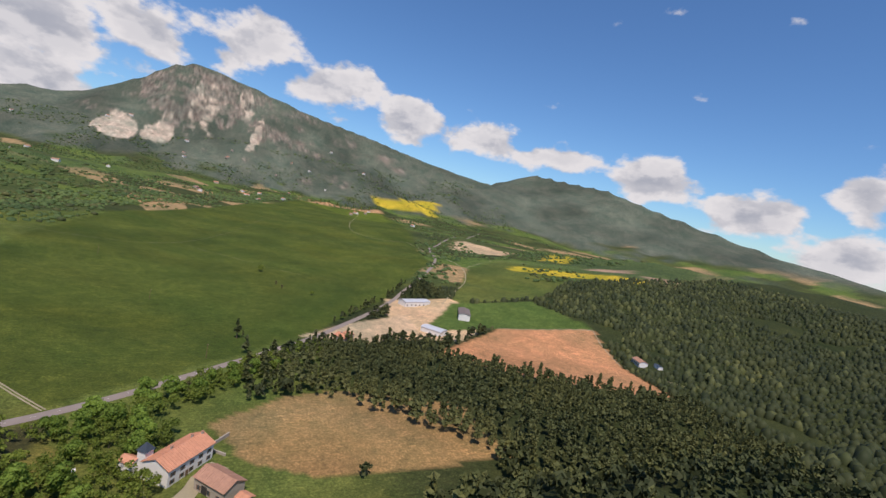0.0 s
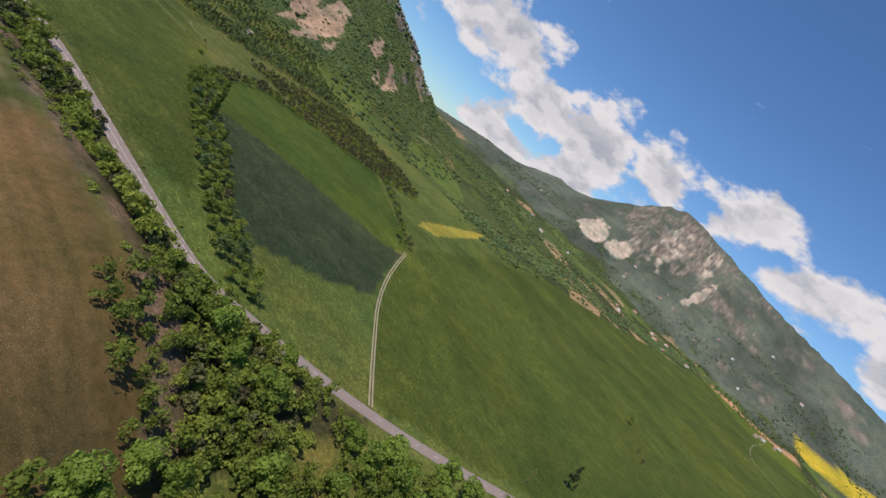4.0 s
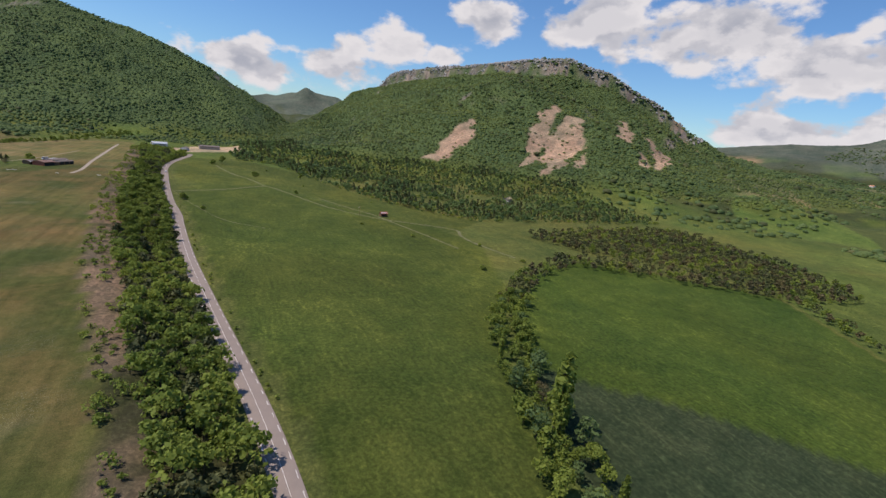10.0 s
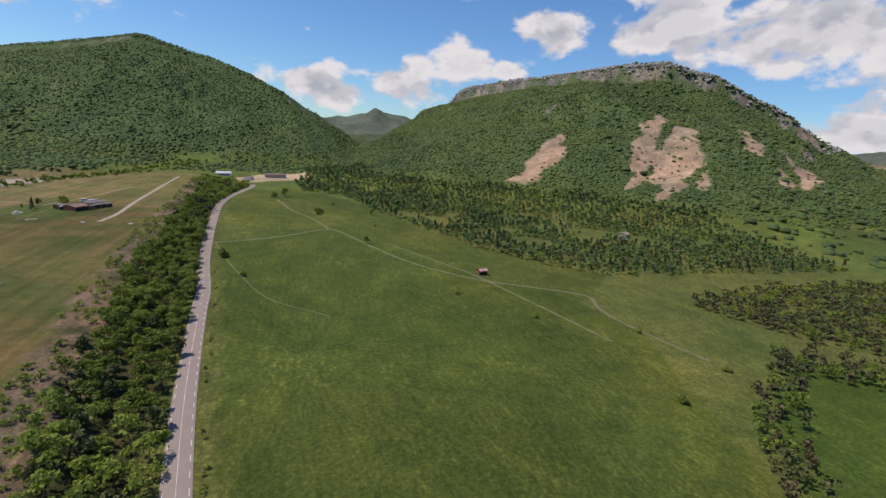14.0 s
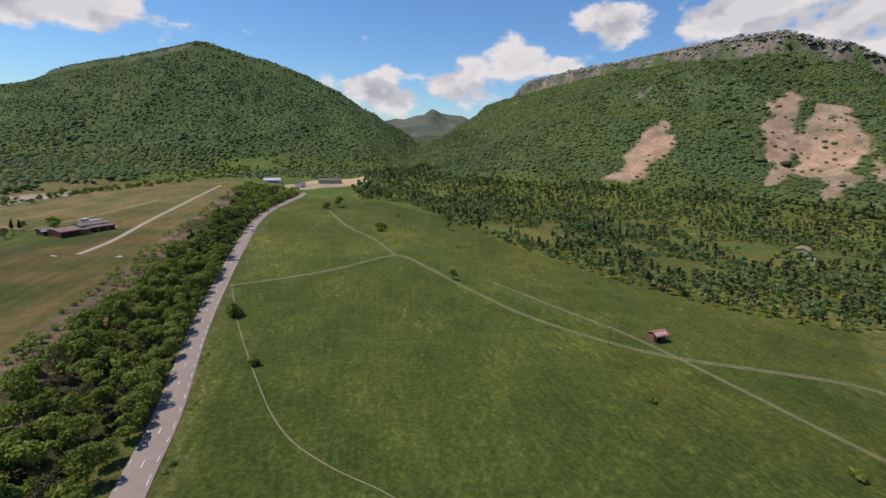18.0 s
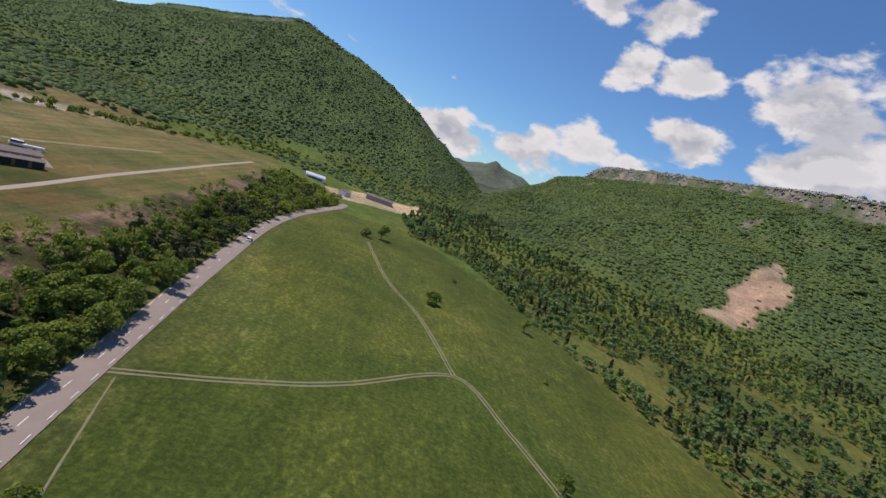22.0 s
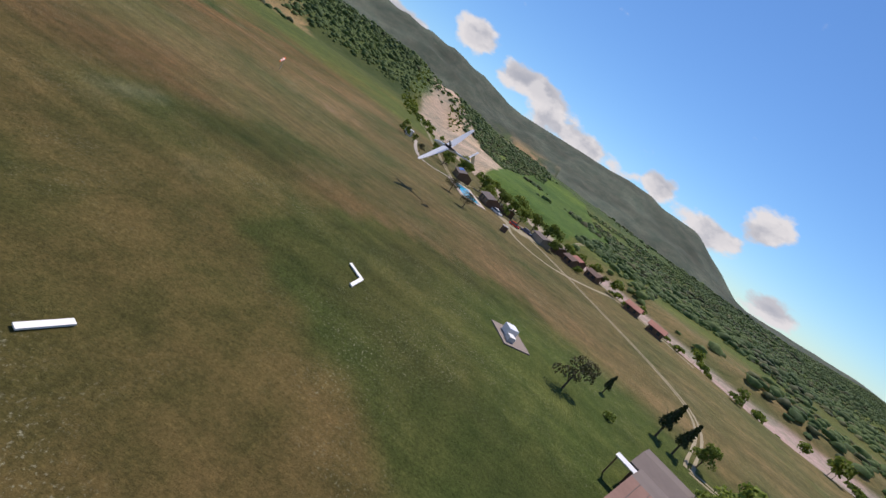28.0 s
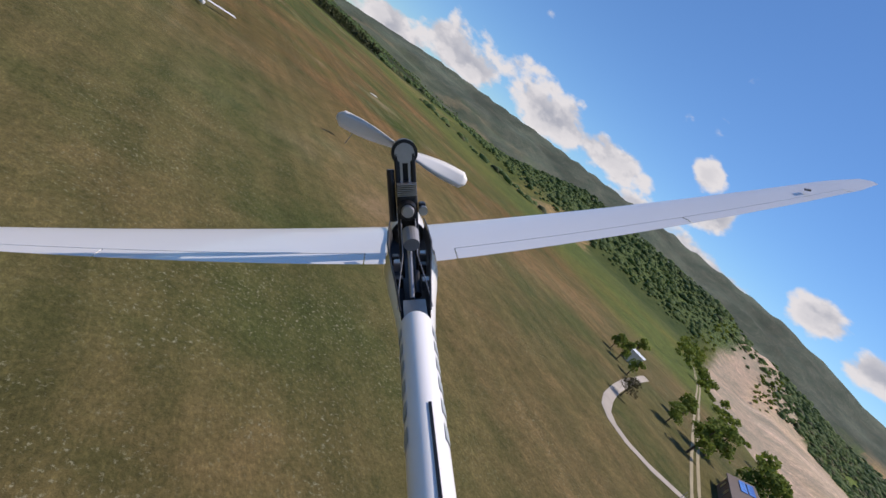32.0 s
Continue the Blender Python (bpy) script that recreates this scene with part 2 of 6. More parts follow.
    g = mixed(n, l, "MULTIPLY", 1.0, g, mixed(n, l, "MIX", ramped(n, l, clod, 0.34, 0.66), (0.76, 0.82, 0.76), (1.26, 1.18, 1.22)))
    g = mixed(n, l, "MIX", dots.outputs[0], g, (0.29, 0.285, 0.19))
    c = mixed(n, l, "MIX", ramped(n, l, at.outputs["Alpha"], 0.0, 1.0), c, g)
    # closed woodland seen from afar: crowns as rounded cells, each of its own green
    cells = n.new("ShaderNodeTexVoronoi")
    cells.inputs["Scale"].default_value, cells.inputs["Randomness"].default_value = 0.30, 1.0
    warped = n.new("ShaderNodeTexCoord")
    l.new(warped.outputs["Object"], cells.inputs["Vector"])
    wooded = ramped(n, l, at.outputs["Alpha"], 0.0, -1.0)
    tint = n.new("ShaderNodeSeparateColor")
    l.new(cells.outputs["Color"], tint.inputs[0])
    leaf = mixed(n, l, "MIX", tint.outputs[0], (0.048, 0.077, 0.031), (0.106, 0.150, 0.054))
    leaf = mixed(n, l, "MULTIPLY", 1.0, leaf, mixed(n, l, "MIX", ramped(n, l, big, 0.3, 0.7), (0.72, 0.80, 0.85), (1.28, 1.22, 1.05)))
    leaf = mixed(n, l, "MULTIPLY", 1.0, leaf, mixed(n, l, "MIX", ramped(n, l, fine, 0.3, 0.7), (0.75, 0.77, 0.75), (1.25, 1.23, 1.22)))
    pale_leaf = mixed(n, l, "MIX", 0.75, at.outputs["Color"], leaf)
    c = mixed(n, l, "MIX", wooded, c, pale_leaf)
    dome = n.new("ShaderNodeMath")
    dome.operation = "MULTIPLY"
    l.new(ramped(n, l, cells.outputs["Distance"], 0.0, 0.75, 1.0, 0.0), dome.inputs[0])
    l.new(wooded, dome.inputs[1])
    l.new(c, p.inputs["Base Color"])
    p.inputs["Roughness"].default_value = 0.95
    p.inputs["Specular IOR Level"].default_value = 0.1
    turf = n.new("ShaderNodeBump")
    turf.inputs["Strength"].default_value, turf.inputs["Distance"].default_value = 0.9, 0.35
    l.new(fine, turf.inputs["Height"])
    crowns = n.new("ShaderNodeBump")
    crowns.inputs["Strength"].default_value, crowns.inputs["Distance"].default_value = 0.9, 2.4
    l.new(dome.outputs[0], crowns.inputs["Height"])
    l.new(turf.outputs[0], crowns.inputs["Normal"])
    l.new(crowns.outputs[0], p.inputs["Normal"])
    return m


def leaf_material(name, dark, light, through=0.25, crown=0.0):
    m, n, l, p = material(name)
    geo = n.new("ShaderNodeNewGeometry")
    info = n.new("ShaderNodeObjectInfo")
    tone = n.new("ShaderNodeMath")
    tone.operation = "ADD"
    l.new(geo.outputs["Random Per Island"], tone.inputs[0])
    l.new(info.outputs["Random"], tone.inputs[1])
    half = n.new("ShaderNodeMath")
    half.operation = "MULTIPLY"
    l.new(tone.outputs[0], half.inputs[0])
    half.inputs[1].default_value = 0.5
    big = noise_node(n, l, 0.013, 6, 0.65)
    c = mixed(n, l, "MIX", half.outputs[0], dark, light)
    c = mixed(n, l, "MULTIPLY", 1.0, c, mixed(n, l, "MIX", ramped(n, l, big, 0.3, 0.7), (0.62, 0.72, 0.75), (1.38, 1.28, 1.05)))
    if crown:  # leaf clumps within a closed crown
        clump = noise_node(n, l, crown, 5, 0.7)
        c = mixed(n, l, "MULTIPLY", 1.0, c, mixed(n, l, "MIX", ramped(n, l, clump, 0.32, 0.68), (0.74, 0.77, 0.74), (1.3, 1.27, 1.26)))
        bumped(n, l, p, clump, 0.5, 1.2)
    l.new(c, p.inputs["Base Color"])
    p.inputs["Roughness"].default_value = 0.7
    p.inputs["Specular IOR Level"].default_value = 0.2
    tr = n.new("ShaderNodeBsdfTranslucent")
    l.new(c, tr.inputs["Color"])
    mx = n.new("ShaderNodeMixShader")
    mx.inputs[0].default_value = through
    l.new(p.outputs[0], mx.inputs[1])
    l.new(tr.outputs[0], mx.inputs[2])
    l.new(mx.outputs[0], n["Material Output"].inputs[0])
    return m


M_GROUND = ground_material()
M_LEAF = leaf_material("broad_leaves", (0.100, 0.145, 0.026), (0.285, 0.350, 0.072), 0.42)
M_GARDEN = leaf_material("fresh_garden_leaves", (0.130, 0.205, 0.034), (0.310, 0.430, 0.085), 0.45)
M_LEAF_DRY = leaf_material("brown_bare_twigs", (0.080, 0.072, 0.038), (0.160, 0.142, 0.070), 0.2)
M_DARKPINE = leaf_material("black_pine_needles", (0.022, 0.032, 0.014), (0.064, 0.076, 0.032), 0.12)
M_PINE = leaf_material("pine_needles", (0.042, 0.058, 0.022), (0.125, 0.135, 0.055), 0.15)
M_WOODS = leaf_material("hillside_foliage", (0.104, 0.160, 0.066), (0.172, 0.250, 0.097), 0.48, 0.5)
M_SLOPE = leaf_material("spring_broadleaf", (0.100, 0.143, 0.046), (0.180, 0.236, 0.074), 0.48, 0.5)
M_OAKS = leaf_material("dull_oak_foliage", (0.066, 0.096, 0.040), (0.125, 0.160, 0.064), 0.35, 0.5)
M_ROCK = plain("grey_limestone", (0.27, 0.265, 0.25), 0.95, scale=0.5, vary=0.4, bump=0.6)
M_BARK = plain("bark", (0.10, 0.075, 0.05), 0.9, scale=8, bump=0.5)
M_ASPHALT = plain("worn_asphalt", (0.235, 0.195, 0.168), 0.9, scale=2.0, vary=0.14)
M_WHITE = plain("white_marking_paint", (0.78, 0.78, 0.76), 0.7, scale=4, vary=0.10)
M_DIRT = plain("pale_dirt_track", (0.29, 0.25, 0.16), 0.95, scale=1.5, vary=0.25)
M_WORN = plain("worn_grass_and_earth", (0.165, 0.158, 0.085), 0.95, scale=1.5, vary=0.3)
M_GRAVEL = plain("river_gravel", (0.36, 0.325, 0.28), 0.95, scale=0.8, vary=0.3, bump=0.6)
M_PAVE = plain("pale_paving", (0.50, 0.42, 0.35), 0.9, scale=3, vary=0.15)
M_STRIP = plain("old_grey_strip", (0.30, 0.255, 0.20), 0.95, scale=1.2, vary=0.2)
M_TILE = plain("orange_clay_tile", (0.50, 0.235, 0.14), 0.85, scale=4, vary=0.3)
M_TILE_OLD = plain("weathered_clay_tile", (0.36, 0.20, 0.135), 0.9, scale=4, vary=0.35)
M_WALL = plain("white_render", (0.72, 0.70, 0.66), 0.9, scale=2, vary=0.1)
M_STONE = plain("stone_wall", (0.36, 0.31, 0.25), 0.95, scale=4, vary=0.3, bump=0.5)
M_SHEET = plain("grey_brown_sheet_roof", (0.165, 0.138, 0.125), 0.85, scale=2, vary=0.18, spec=0.2)
M_REDWALL = plain("brick_red_cladding", (0.34, 0.10, 0.06), 0.7, scale=3, vary=0.2)
# near-black: painted shade of wide doorways and barn floor, also tyres and vents
M_DARK = plain("dark_shade_and_tyre", (0.03, 0.028, 0.026), 0.8, scale=3)
M_GLASS = plain("window_glass", (0.05, 0.06, 0.07), 0.12, scale=2, vary=0.1)
M_TIMBER = plain("brown_timber", (0.17, 0.10, 0.06), 0.8, scale=5, vary=0.3)
M_RUST = plain("rusty_red_sheet", (0.33, 0.12, 0.085), 0.75, scale=2.5, vary=0.4)
M_METAL = plain("light_metal_sheet", (0.62, 0.63, 0.64), 0.45, 0.3, scale=2, vary=0.1)
M_ORANGE = plain("orange_cloth", (0.80, 0.17, 0.04), 0.8, scale=3, vary=0.1)
M_STEEL = plain("grey_steel", (0.32, 0.32, 0.33), 0.5, 0.6, scale=6, vary=0.15)


# ---- terrain ----
def hashed(ix, iy, seed):
    h = np.sin(ix * 127.1 + iy * 311.7 + seed * 74.7) * 43758.5453
    return h - np.floor(h)


def lattice(x, y, seed):
    ix, iy = np.floor(x), np.floor(y)
    fx, fy = x - ix, y - iy
    fx, fy = fx * fx * (3 - 2 * fx), fy * fy * (3 - 2 * fy)
    a, b = hashed(ix, iy, seed), hashed(ix + 1, iy, seed)
    c, d = hashed(ix, iy + 1, seed), hashed(ix + 1, iy + 1, seed)
    return (a * (1 - fx) + b * fx) * (1 - fy) + (c * (1 - fx) + d * fx) * fy


def fbm(x, y, size, octaves=4, seed=0.0):
    """Uneven ground from -1 to 1, with features of that size in metres."""
    out, amp, tot = 0.0, 1.0, 0.0
    for k in range(octaves):
        out = out + amp * (2 * lattice(x / size, y / size, seed + k * 3.1) - 1)
        tot, amp, size = tot + amp, amp * 0.5, size * 0.5
    return out / tot


def smooth(v, lo, hi):
    u = np.clip((v - lo) / (hi - lo), 0, 1)
    return u * u * (3 - 2 * u)


ROAD = [(-49, 420), (-50, 396), (-56, 362), (-62, 320), (-63, 273), (-58, 215), (-53, 167), (-46, 110), (-38.5, 65), (-36, 41), (-28.5, -18), (-19, -75), (-7.5, -142), (-2, -195), (3, -233), (10, -268), (24, -291), (55, -328), (84, -357), (120, -390), (210, -470), (330, -560), (589, -727), (844, -823), (950, -905), (1787, -1485)]
EDGE = [(-118, 520), (-105, 380), (-96, 280), (-90.5, 200), (-80, 100), (-73, 40), (-66.5, 0), (-55, -64), (-38, -130), (-31, -178), (-28, -210), (-23, -260), (-21, -300), (-27, -340), (-60, -420), (-120, -600)]


def at_y(line, y):
    ys = [p[1] for p in line][::-1]
    xs = [p[0] for p in line][::-1]
    return np.interp(y, ys, xs)


def near(line, x, y):
    """Distance to a bent line, the side (positive to the right of it), and its height and width there, blended across its bends."""
    rows, best = [], np.full(np.shape(x), 1e9)
    for a, b in zip(line[:-1], line[1:]):
        dx, dy = b[0] - a[0], b[1] - a[1]
        s = np.clip(((x - a[0]) * dx + (y - a[1]) * dy) / (dx * dx + dy * dy), 0, 1)
        d = np.hypot(x - a[0] - s * dx, y - a[1] - s * dy)
        rows.append((a, b, s, d, dx, dy))
        best = np.minimum(best, d)
    if len(line[0]) < 3:
        return best, 0, 0, 1
    tot, high, side, wide = 1e-9, 0.0, 0.0, 0.0
    for a, b, s, d, dx, dy in rows:
        w = np.exp(-np.minimum((d - best) / (18 + 0.16 * best), 30))
        tot = tot + w
        high = high + w * (a[2] + s * (b[2] - a[2]))
        wide = wide + w * (a[3] + s * (b[3] - a[3]))
        side = side + w * np.tanh(((x - a[0]) * dy - (y - a[1]) * dx) / math.hypot(dx, dy) / 30)
    return best, high / tot, side / tot, wide / tot


# crests of the mountains: x, y, height; then how wide their two flanks are, and how hollow
CRESTS = [
    ([(455, 1840, 20, 0.25), (540, 1810, 130, 0.35), (663, 1764, 284, 0.5), (700, 1400, 294, 0.85), (740, 1050, 284, 1.0), (800, 780, 284, 1.0), (880, 725, 258, 1.0), (985, 650, 198, 0.95), (1075, 550, 116, 0.9), (1110, 420, 40, 0.8)], 800, 800, 1.35),
    ([(-1900, 2300, 30, 1.0), (-1300, 1950, 95, 1.0), (-1060, 1800, 170, 1.0), (-900, 1690, 224, 1.0), (-560, 1450, 252, 1.0), (-374, 1260, 258, 1.0), (-230, 1230, 222, 1.0), (-60, 1120, 162, 0.9), (45, 1150, 110, 0.6), (120, 1190, 50, 0.35), (165, 1190, 5, 0.2)], 900, 640, 1.35),
    ([(0, 3900, 120, 1.0), (330, 3650, 190, 1.0), (520, 3560, 225, 1.0), (582, 3540, 290, 1.0), (640, 3540, 244, 1.0), (800, 3500, 215, 1.0), (1150, 3400, 60, 1.0)], 700, 700, 1.1),
    ([(330, 2800, 60, 1.0), (620, 2600, 90, 1.0), (900, 2500, 80, 1.0)], 300, 300, 1.2),
    ([(1100, 3500, 150, 1.0), (1900, 2700, 150, 1.0), (2450, 1500, 85, 1.0), (2600, 1120, 140, 1.0), (2750, 950, 140, 1.0), (3000, 700, 230, 1.0)], 700, 800, 1.3),
    ([(3050, 480, 290, 1.0), (3080, 250, 440, 1.0), (3120, 60, 590, 1.0), (3150, -60, 635, 1.0), (3150, -300, 610, 1.0), (3100, -800, 505, 1.0), (3000, -1200, 440, 1.0), (2900, -1600, 360, 1.0), (2700, -2000, 290, 1.0)], 900, 1000, 1.6),
    ([(2900, -2500, 470, 1.0), (2500, -2900, 455, 1.0), (2100, -3250, 325, 1.0), (1500, -3500, 195, 1.0), (900, -3600, 120, 1.0), (300, -3700, 90, 1.0)], 800, 1000, 1.3),
    ([(900, -1150, 40, 1.0), (560, -1290, 88, 1.0), (300, -1420, 96, 1.0), (0, -1500, 80, 1.0), (-300, -1500, 30, 1.0)], 500, 700, 1.1),
    ([(-200, -3700, 80, 1.0), (-900, -3500, 60, 1.0), (-1700, -3000, 215, 1.0), (-2400, -2500, 305, 1.0), (-3000, -1500, 365, 1.0), (-3400, -750, 375, 1.0), (-3550, -200, 280, 1.0), (-3550, 250, 300, 1.0), (-3500, 700, 335, 1.0), (-3350, 1250, 285, 1.0), (-3200, 1700, 50, 1.0), (-2900, 2300, 90, 1.0)], 900, 1300, 1.3),
    ([(-1500, 1300, 50, 1.0), (-1150, 900, 22, 1.0), (-1150, 500, 24, 1.0), (-1350, 0, 40, 1.0), (-1400, -500, 40, 1.0)], 400, 500, 1.2),
    ([(-690, -430, 15, 1.0), (-760, -310, 58, 1.0), (-900, -120, 62, 1.0), (-1060, 0, 45, 1.0), (-1200, 80, 10, 1.0)], 260, 240, 1.1),
]


def terrain(x, y):
    x, y = np.asarray(x, float), np.asarray(y, float)
    floor = -4.5 - 0.055 * np.clip(x - 20, 0, 170) - 17 * smooth(-y, 150, 360) * smooth(x, -160, 0)
    floor = floor + 0.012 * np.clip(x - 500, 0, 2600) + 0.018 * np.clip(x - 900, 0, 2200) + 1.1 * fbm(x, y, 90, 3, 5) * smooth(x, -20, 120)
    floor = floor + 9 * fbm(x, y, 420, 3, 2) * smooth(np.hypot(x, y), 500, 1100)
    xr, xb = at_y(ROAD, y), at_y(EDGE, y)
    up = smooth(xr - 5 - x, 0, np.maximum(xr - 5 - xb, 6))
    up = up * (1 - smooth(-y, 278, 338) * smooth(x, -62, -18))
    field = 1.0 + 0.35 * fbm(x, y, 70, 2, 9) - 0.004 * np.clip(-x - 60, 0, 300)
    z = floor * (1 - up) + field * up
    # the river's bed, west of the airfield
    d = near(RIVER, x, y)[0]
    z = z - 5.5 * (1 - smooth(d, 14, 42)) * smooth(-x, 150, 200)
    total = 0.0
    for k, (crest, left, right, hollow) in enumerate(CRESTS):
        d, high, side, wide = near(crest, x, y)
        w = ((right + left) / 2 + (right - left) / 2 * side) * wide
        w = w * (1 + 0.22 * fbm(x, y, 260, 3, 11 + k))
        u = np.clip(1 - d / w, 0, 1)
        rough = 1 + (0.27 if k < 2 else 0.16) * fbm(x, y, 190, 4, 20 + k) * np.clip(3 * (1 - u), 0, 1)
        up = high * u**hollow * rough
        if k < 2:  # gullies and ribs on the flanks
            up = up + 17 * fbm(x, y, 95, 3, 70 + k) * smooth(u, 0.06, 0.3) * (1 - smooth(u, 0.78, 0.95))
        if k < 2:  # a broken band of cliffs below the crest
            up = up - (26 if k == 0 else 9) * smooth(d + 18 * fbm(x, y, 60, 4, 60), 26, 42) * (1 - smooth(d, 42, 300)) * smooth(high, 40, 200)
        total = total + np.maximum(up, 0) ** 3
    z = z + np.cbrt(total)
    return z


RIVER = [(-150, 640), (-215, 440), (-240, 375), (-262, 295), (-345, 205), (-440, 130), (-600, 60), (-950, -60), (-1400, -400)]


def height(x, y):
    return float(terrain(np.array([x]), np.array([y]))[0])


def spaced(parts):
    """Grid lines: (from, to, step) one after another, the steps growing between."""
    out = []
    for a, b, s0, s1 in parts:
        v, s = a, s0
        n = max(2, int(round(2 * (b - a) / (s0 + s1))))
        t = np.linspace(0, 1, n, endpoint=False)
        out.append(a + (b - a) * (s0 * t + (s1 - s0) * t * t / 2) / ((s0 + s1) / 2))
    return np.concatenate(out + [[parts[-1][1]]])


def inside(poly, x, y):
    c = np.zeros(np.shape(x), bool)
    for (x0, y0), (x1, y1) in zip(poly, poly[1:] + poly[:1]):
        with np.errstate(divide="ignore", invalid="ignore"):
            cut = (x1 - x0) * (y - y0) / (y1 - y0 if y1 != y0 else 1e-9) + x0
        c ^= ((y0 > y) != (y1 > y)) & (x < cut)
    return c


# mown sward before the club buildings
SWARD = [(-137, 170), (-132, 181), (-128.5, 188), (-122, 198), (-130, 212), (-168, 222), (-182, 200), (-172, 176), (-152, 166)]
# fields: outline, colour of the cover
FIELDS = [
    ([(-60, 130), (-30, 175), (25, 200), (60, 130), (95, 85), (130, 62), (142, 20), (100, -80), (78, -100), (20, -235), (6, -210), (-30, -20), (-40, 60)], (0.056, 0.083, 0.019)),
    ([(-62, 280), (-30, 175), (25, 200), (95, 85), (140, 55), (190, 105), (130, 150), (95, 215), (70, 300), (0, 400), (-50, 380)], (0.068, 0.093, 0.023)),
    ([(72, -130), (83, -102), (100, -80), (122, -58), (150, -36), (195, -14), (250, -60), (280, -95), (245, -150), (205, -215), (195, -222), (165, -219)], (0.046, 0.080, 0.016)),
    ([(72, -130), (165, -219), (190, -224), (150, -244), (110, -268), (70, -262), (36, -245), (40, -222), (54, -165)], (0.033, 0.053, 0.028)),
    ([(57, -322), (113, -274), (150, -247), (196, -222), (205, -215), (420, -190), (700, -200), (1300, -380), (2000, -640), (2050, -1050), (1500, -990), (900, -800), (589, -715), (330, -548), (210, -460), (105, -365), (55, -320)], (0.058, 0.086, 0.018)),
    ([(205, -215), (285, -95), (420, -60), (520, -120), (700, -200), (420, -190)], (0.075, 0.110, 0.028)),
    ([(272, -174), (292, -163), (400, -142), (520, -124), (535, -134), (420, -156), (300, -182)], (0.24, 0.235, 0.045)),
    ([(1500, -800), (2000, -650), (2040, -1040), (1600, -960)], (0.085, 0.125, 0.020)),
    ([(2010, -620), (2090, -620), (2120, -1060), (2060, -1060)], (0.42, 0.27, 0.16)),
    ([(2200, -1060), (2320, -1060), (2340, -1470), (2150, -1390)], (0.36, 0.31, 0.035)),
    ([(840, -880), (960, -940), (1000, -990), (830, -1060), (780, -1000)], (0.42, 0.34, 0.24)),
    ([(330, -640), (520, -760), (620, -890), (540, -960), (420, -900), (340, -780)], (0.075, 0.105, 0.03)),
    ([(620, -1060), (680, -1040), (900, -1250), (820, -1280)], (0.36, 0.31, 0.035)),
    ([(195, -520), (350, -560), (350, -650), (260, -660), (200, -590)], (0.40, 0.32, 0.22)),
    ([(-415, 120), (-425, 165), (-580, 165), (-960, 10), (-1060, -120), (-700, 20)], (0.33, 0.30, 0.26)),
    ([(-62, 440), (10, 500), (20, 560), (-50, 540), (-75, 470)], (0.36, 0.30, 0.22)),
    ([(112, -600), (161, -547), (250, -664), (225, -778), (139, -740), (58, -719)], (0.36, 0.205, 0.115)),
    ([(225, -560), (330, -640), (330, -760), (225, -778), (250, -664)], (0.060, 0.105, 0.028)),
    ([(520, -850), (560, -880), (440, -1080), (400, -1060)], (0.36, 0.31, 0.035)),
    ([(43, -385), (74, -423), (82, -449), (60, -520), (2, -516), (-4, -430), (10, -400)], (0.225, 0.168, 0.085)),
    ([(190, -440), (240, -500), (280, -560), (230, -560), (180, -500)], (0.40, 0.33, 0.24)),
    ([(10, -322), (35, -331), (13, -345), (2, -335)], (0.13, 0.135, 0.040)),
    ([(-345, 215), (-420, 150), (-700, 150), (-1200, 190), (-1100, 300), (-640, 300)], (0.065, 0.125, 0.028)),
]
# screes: middle, half length down the slope, half width, direction of the fall in degrees from +x
SCREES = [((345, 478), 58, 22, 222), ((318, 455), 40, 17, 222), ((392, 512), 30, 11, 230), ((366, 470), 30, 9, 220),
          ((500, 448), 62, 25, 225), ((520, 395), 70, 30, 222), ((468, 418), 44, 17, 218), ((440, 318), 36, 17, 215), ((470, 352), 50, 20, 222), ((548, 440), 34, 15, 225), ((430, 372), 40, 9, 220), ((488, 318), 40, 9, 222), ((412, 300), 26, 9, 215),
          ((580, 512), 24, 13, 230), ((690, 425), 80, 30, 232), ((660, 400), 30, 10, 232), ((965, 490), 80, 34, 235), ((930, 440), 40, 18, 235), ((700, 345), 75, 30, 235), ((660, 310), 50, 22, 235), ((610, 300), 30, 10, 230),
          ((2863, -158), 190, 100, 180), ((2800, -90), 120, 50, 190), ((2960, -360), 150, 50, 185), ((2640, 20), 130, 60, 180), ((2590, 215), 120, 70, 190), ((2700, -420), 160, 36, 170), ((520, -1080), 60, 35, 90), ((430, -1120), 40, 30, 90)]


def scree(x, y):
    """0 on the scree, 1 well outside it."""
    out = np.full(np.shape(x), 9.0)
    wob, streak = fbm(x, y, 42, 4, 64), fbm(x, y, 13, 3, 65)
    for (sx, sy), ra, rb, deg in SCREES:
        c, s = math.cos(radians(deg)), math.sin(radians(deg))
        u, v = (x - sx) * c + (y - sy) * s, (y - sy) * c - (x - sx) * s
        out = np.minimum(out, np.hypot((u + 0.3 * ra) / ra, v / rb * (1.15 - 0.3 * u / ra)) / 1.3)
    return smooth(out + np.where(x > 2000, 0.9 * fbm(x, y, 150, 4, 69), 0.6 * wob + 0.35 * streak), 0.76, 0.9)


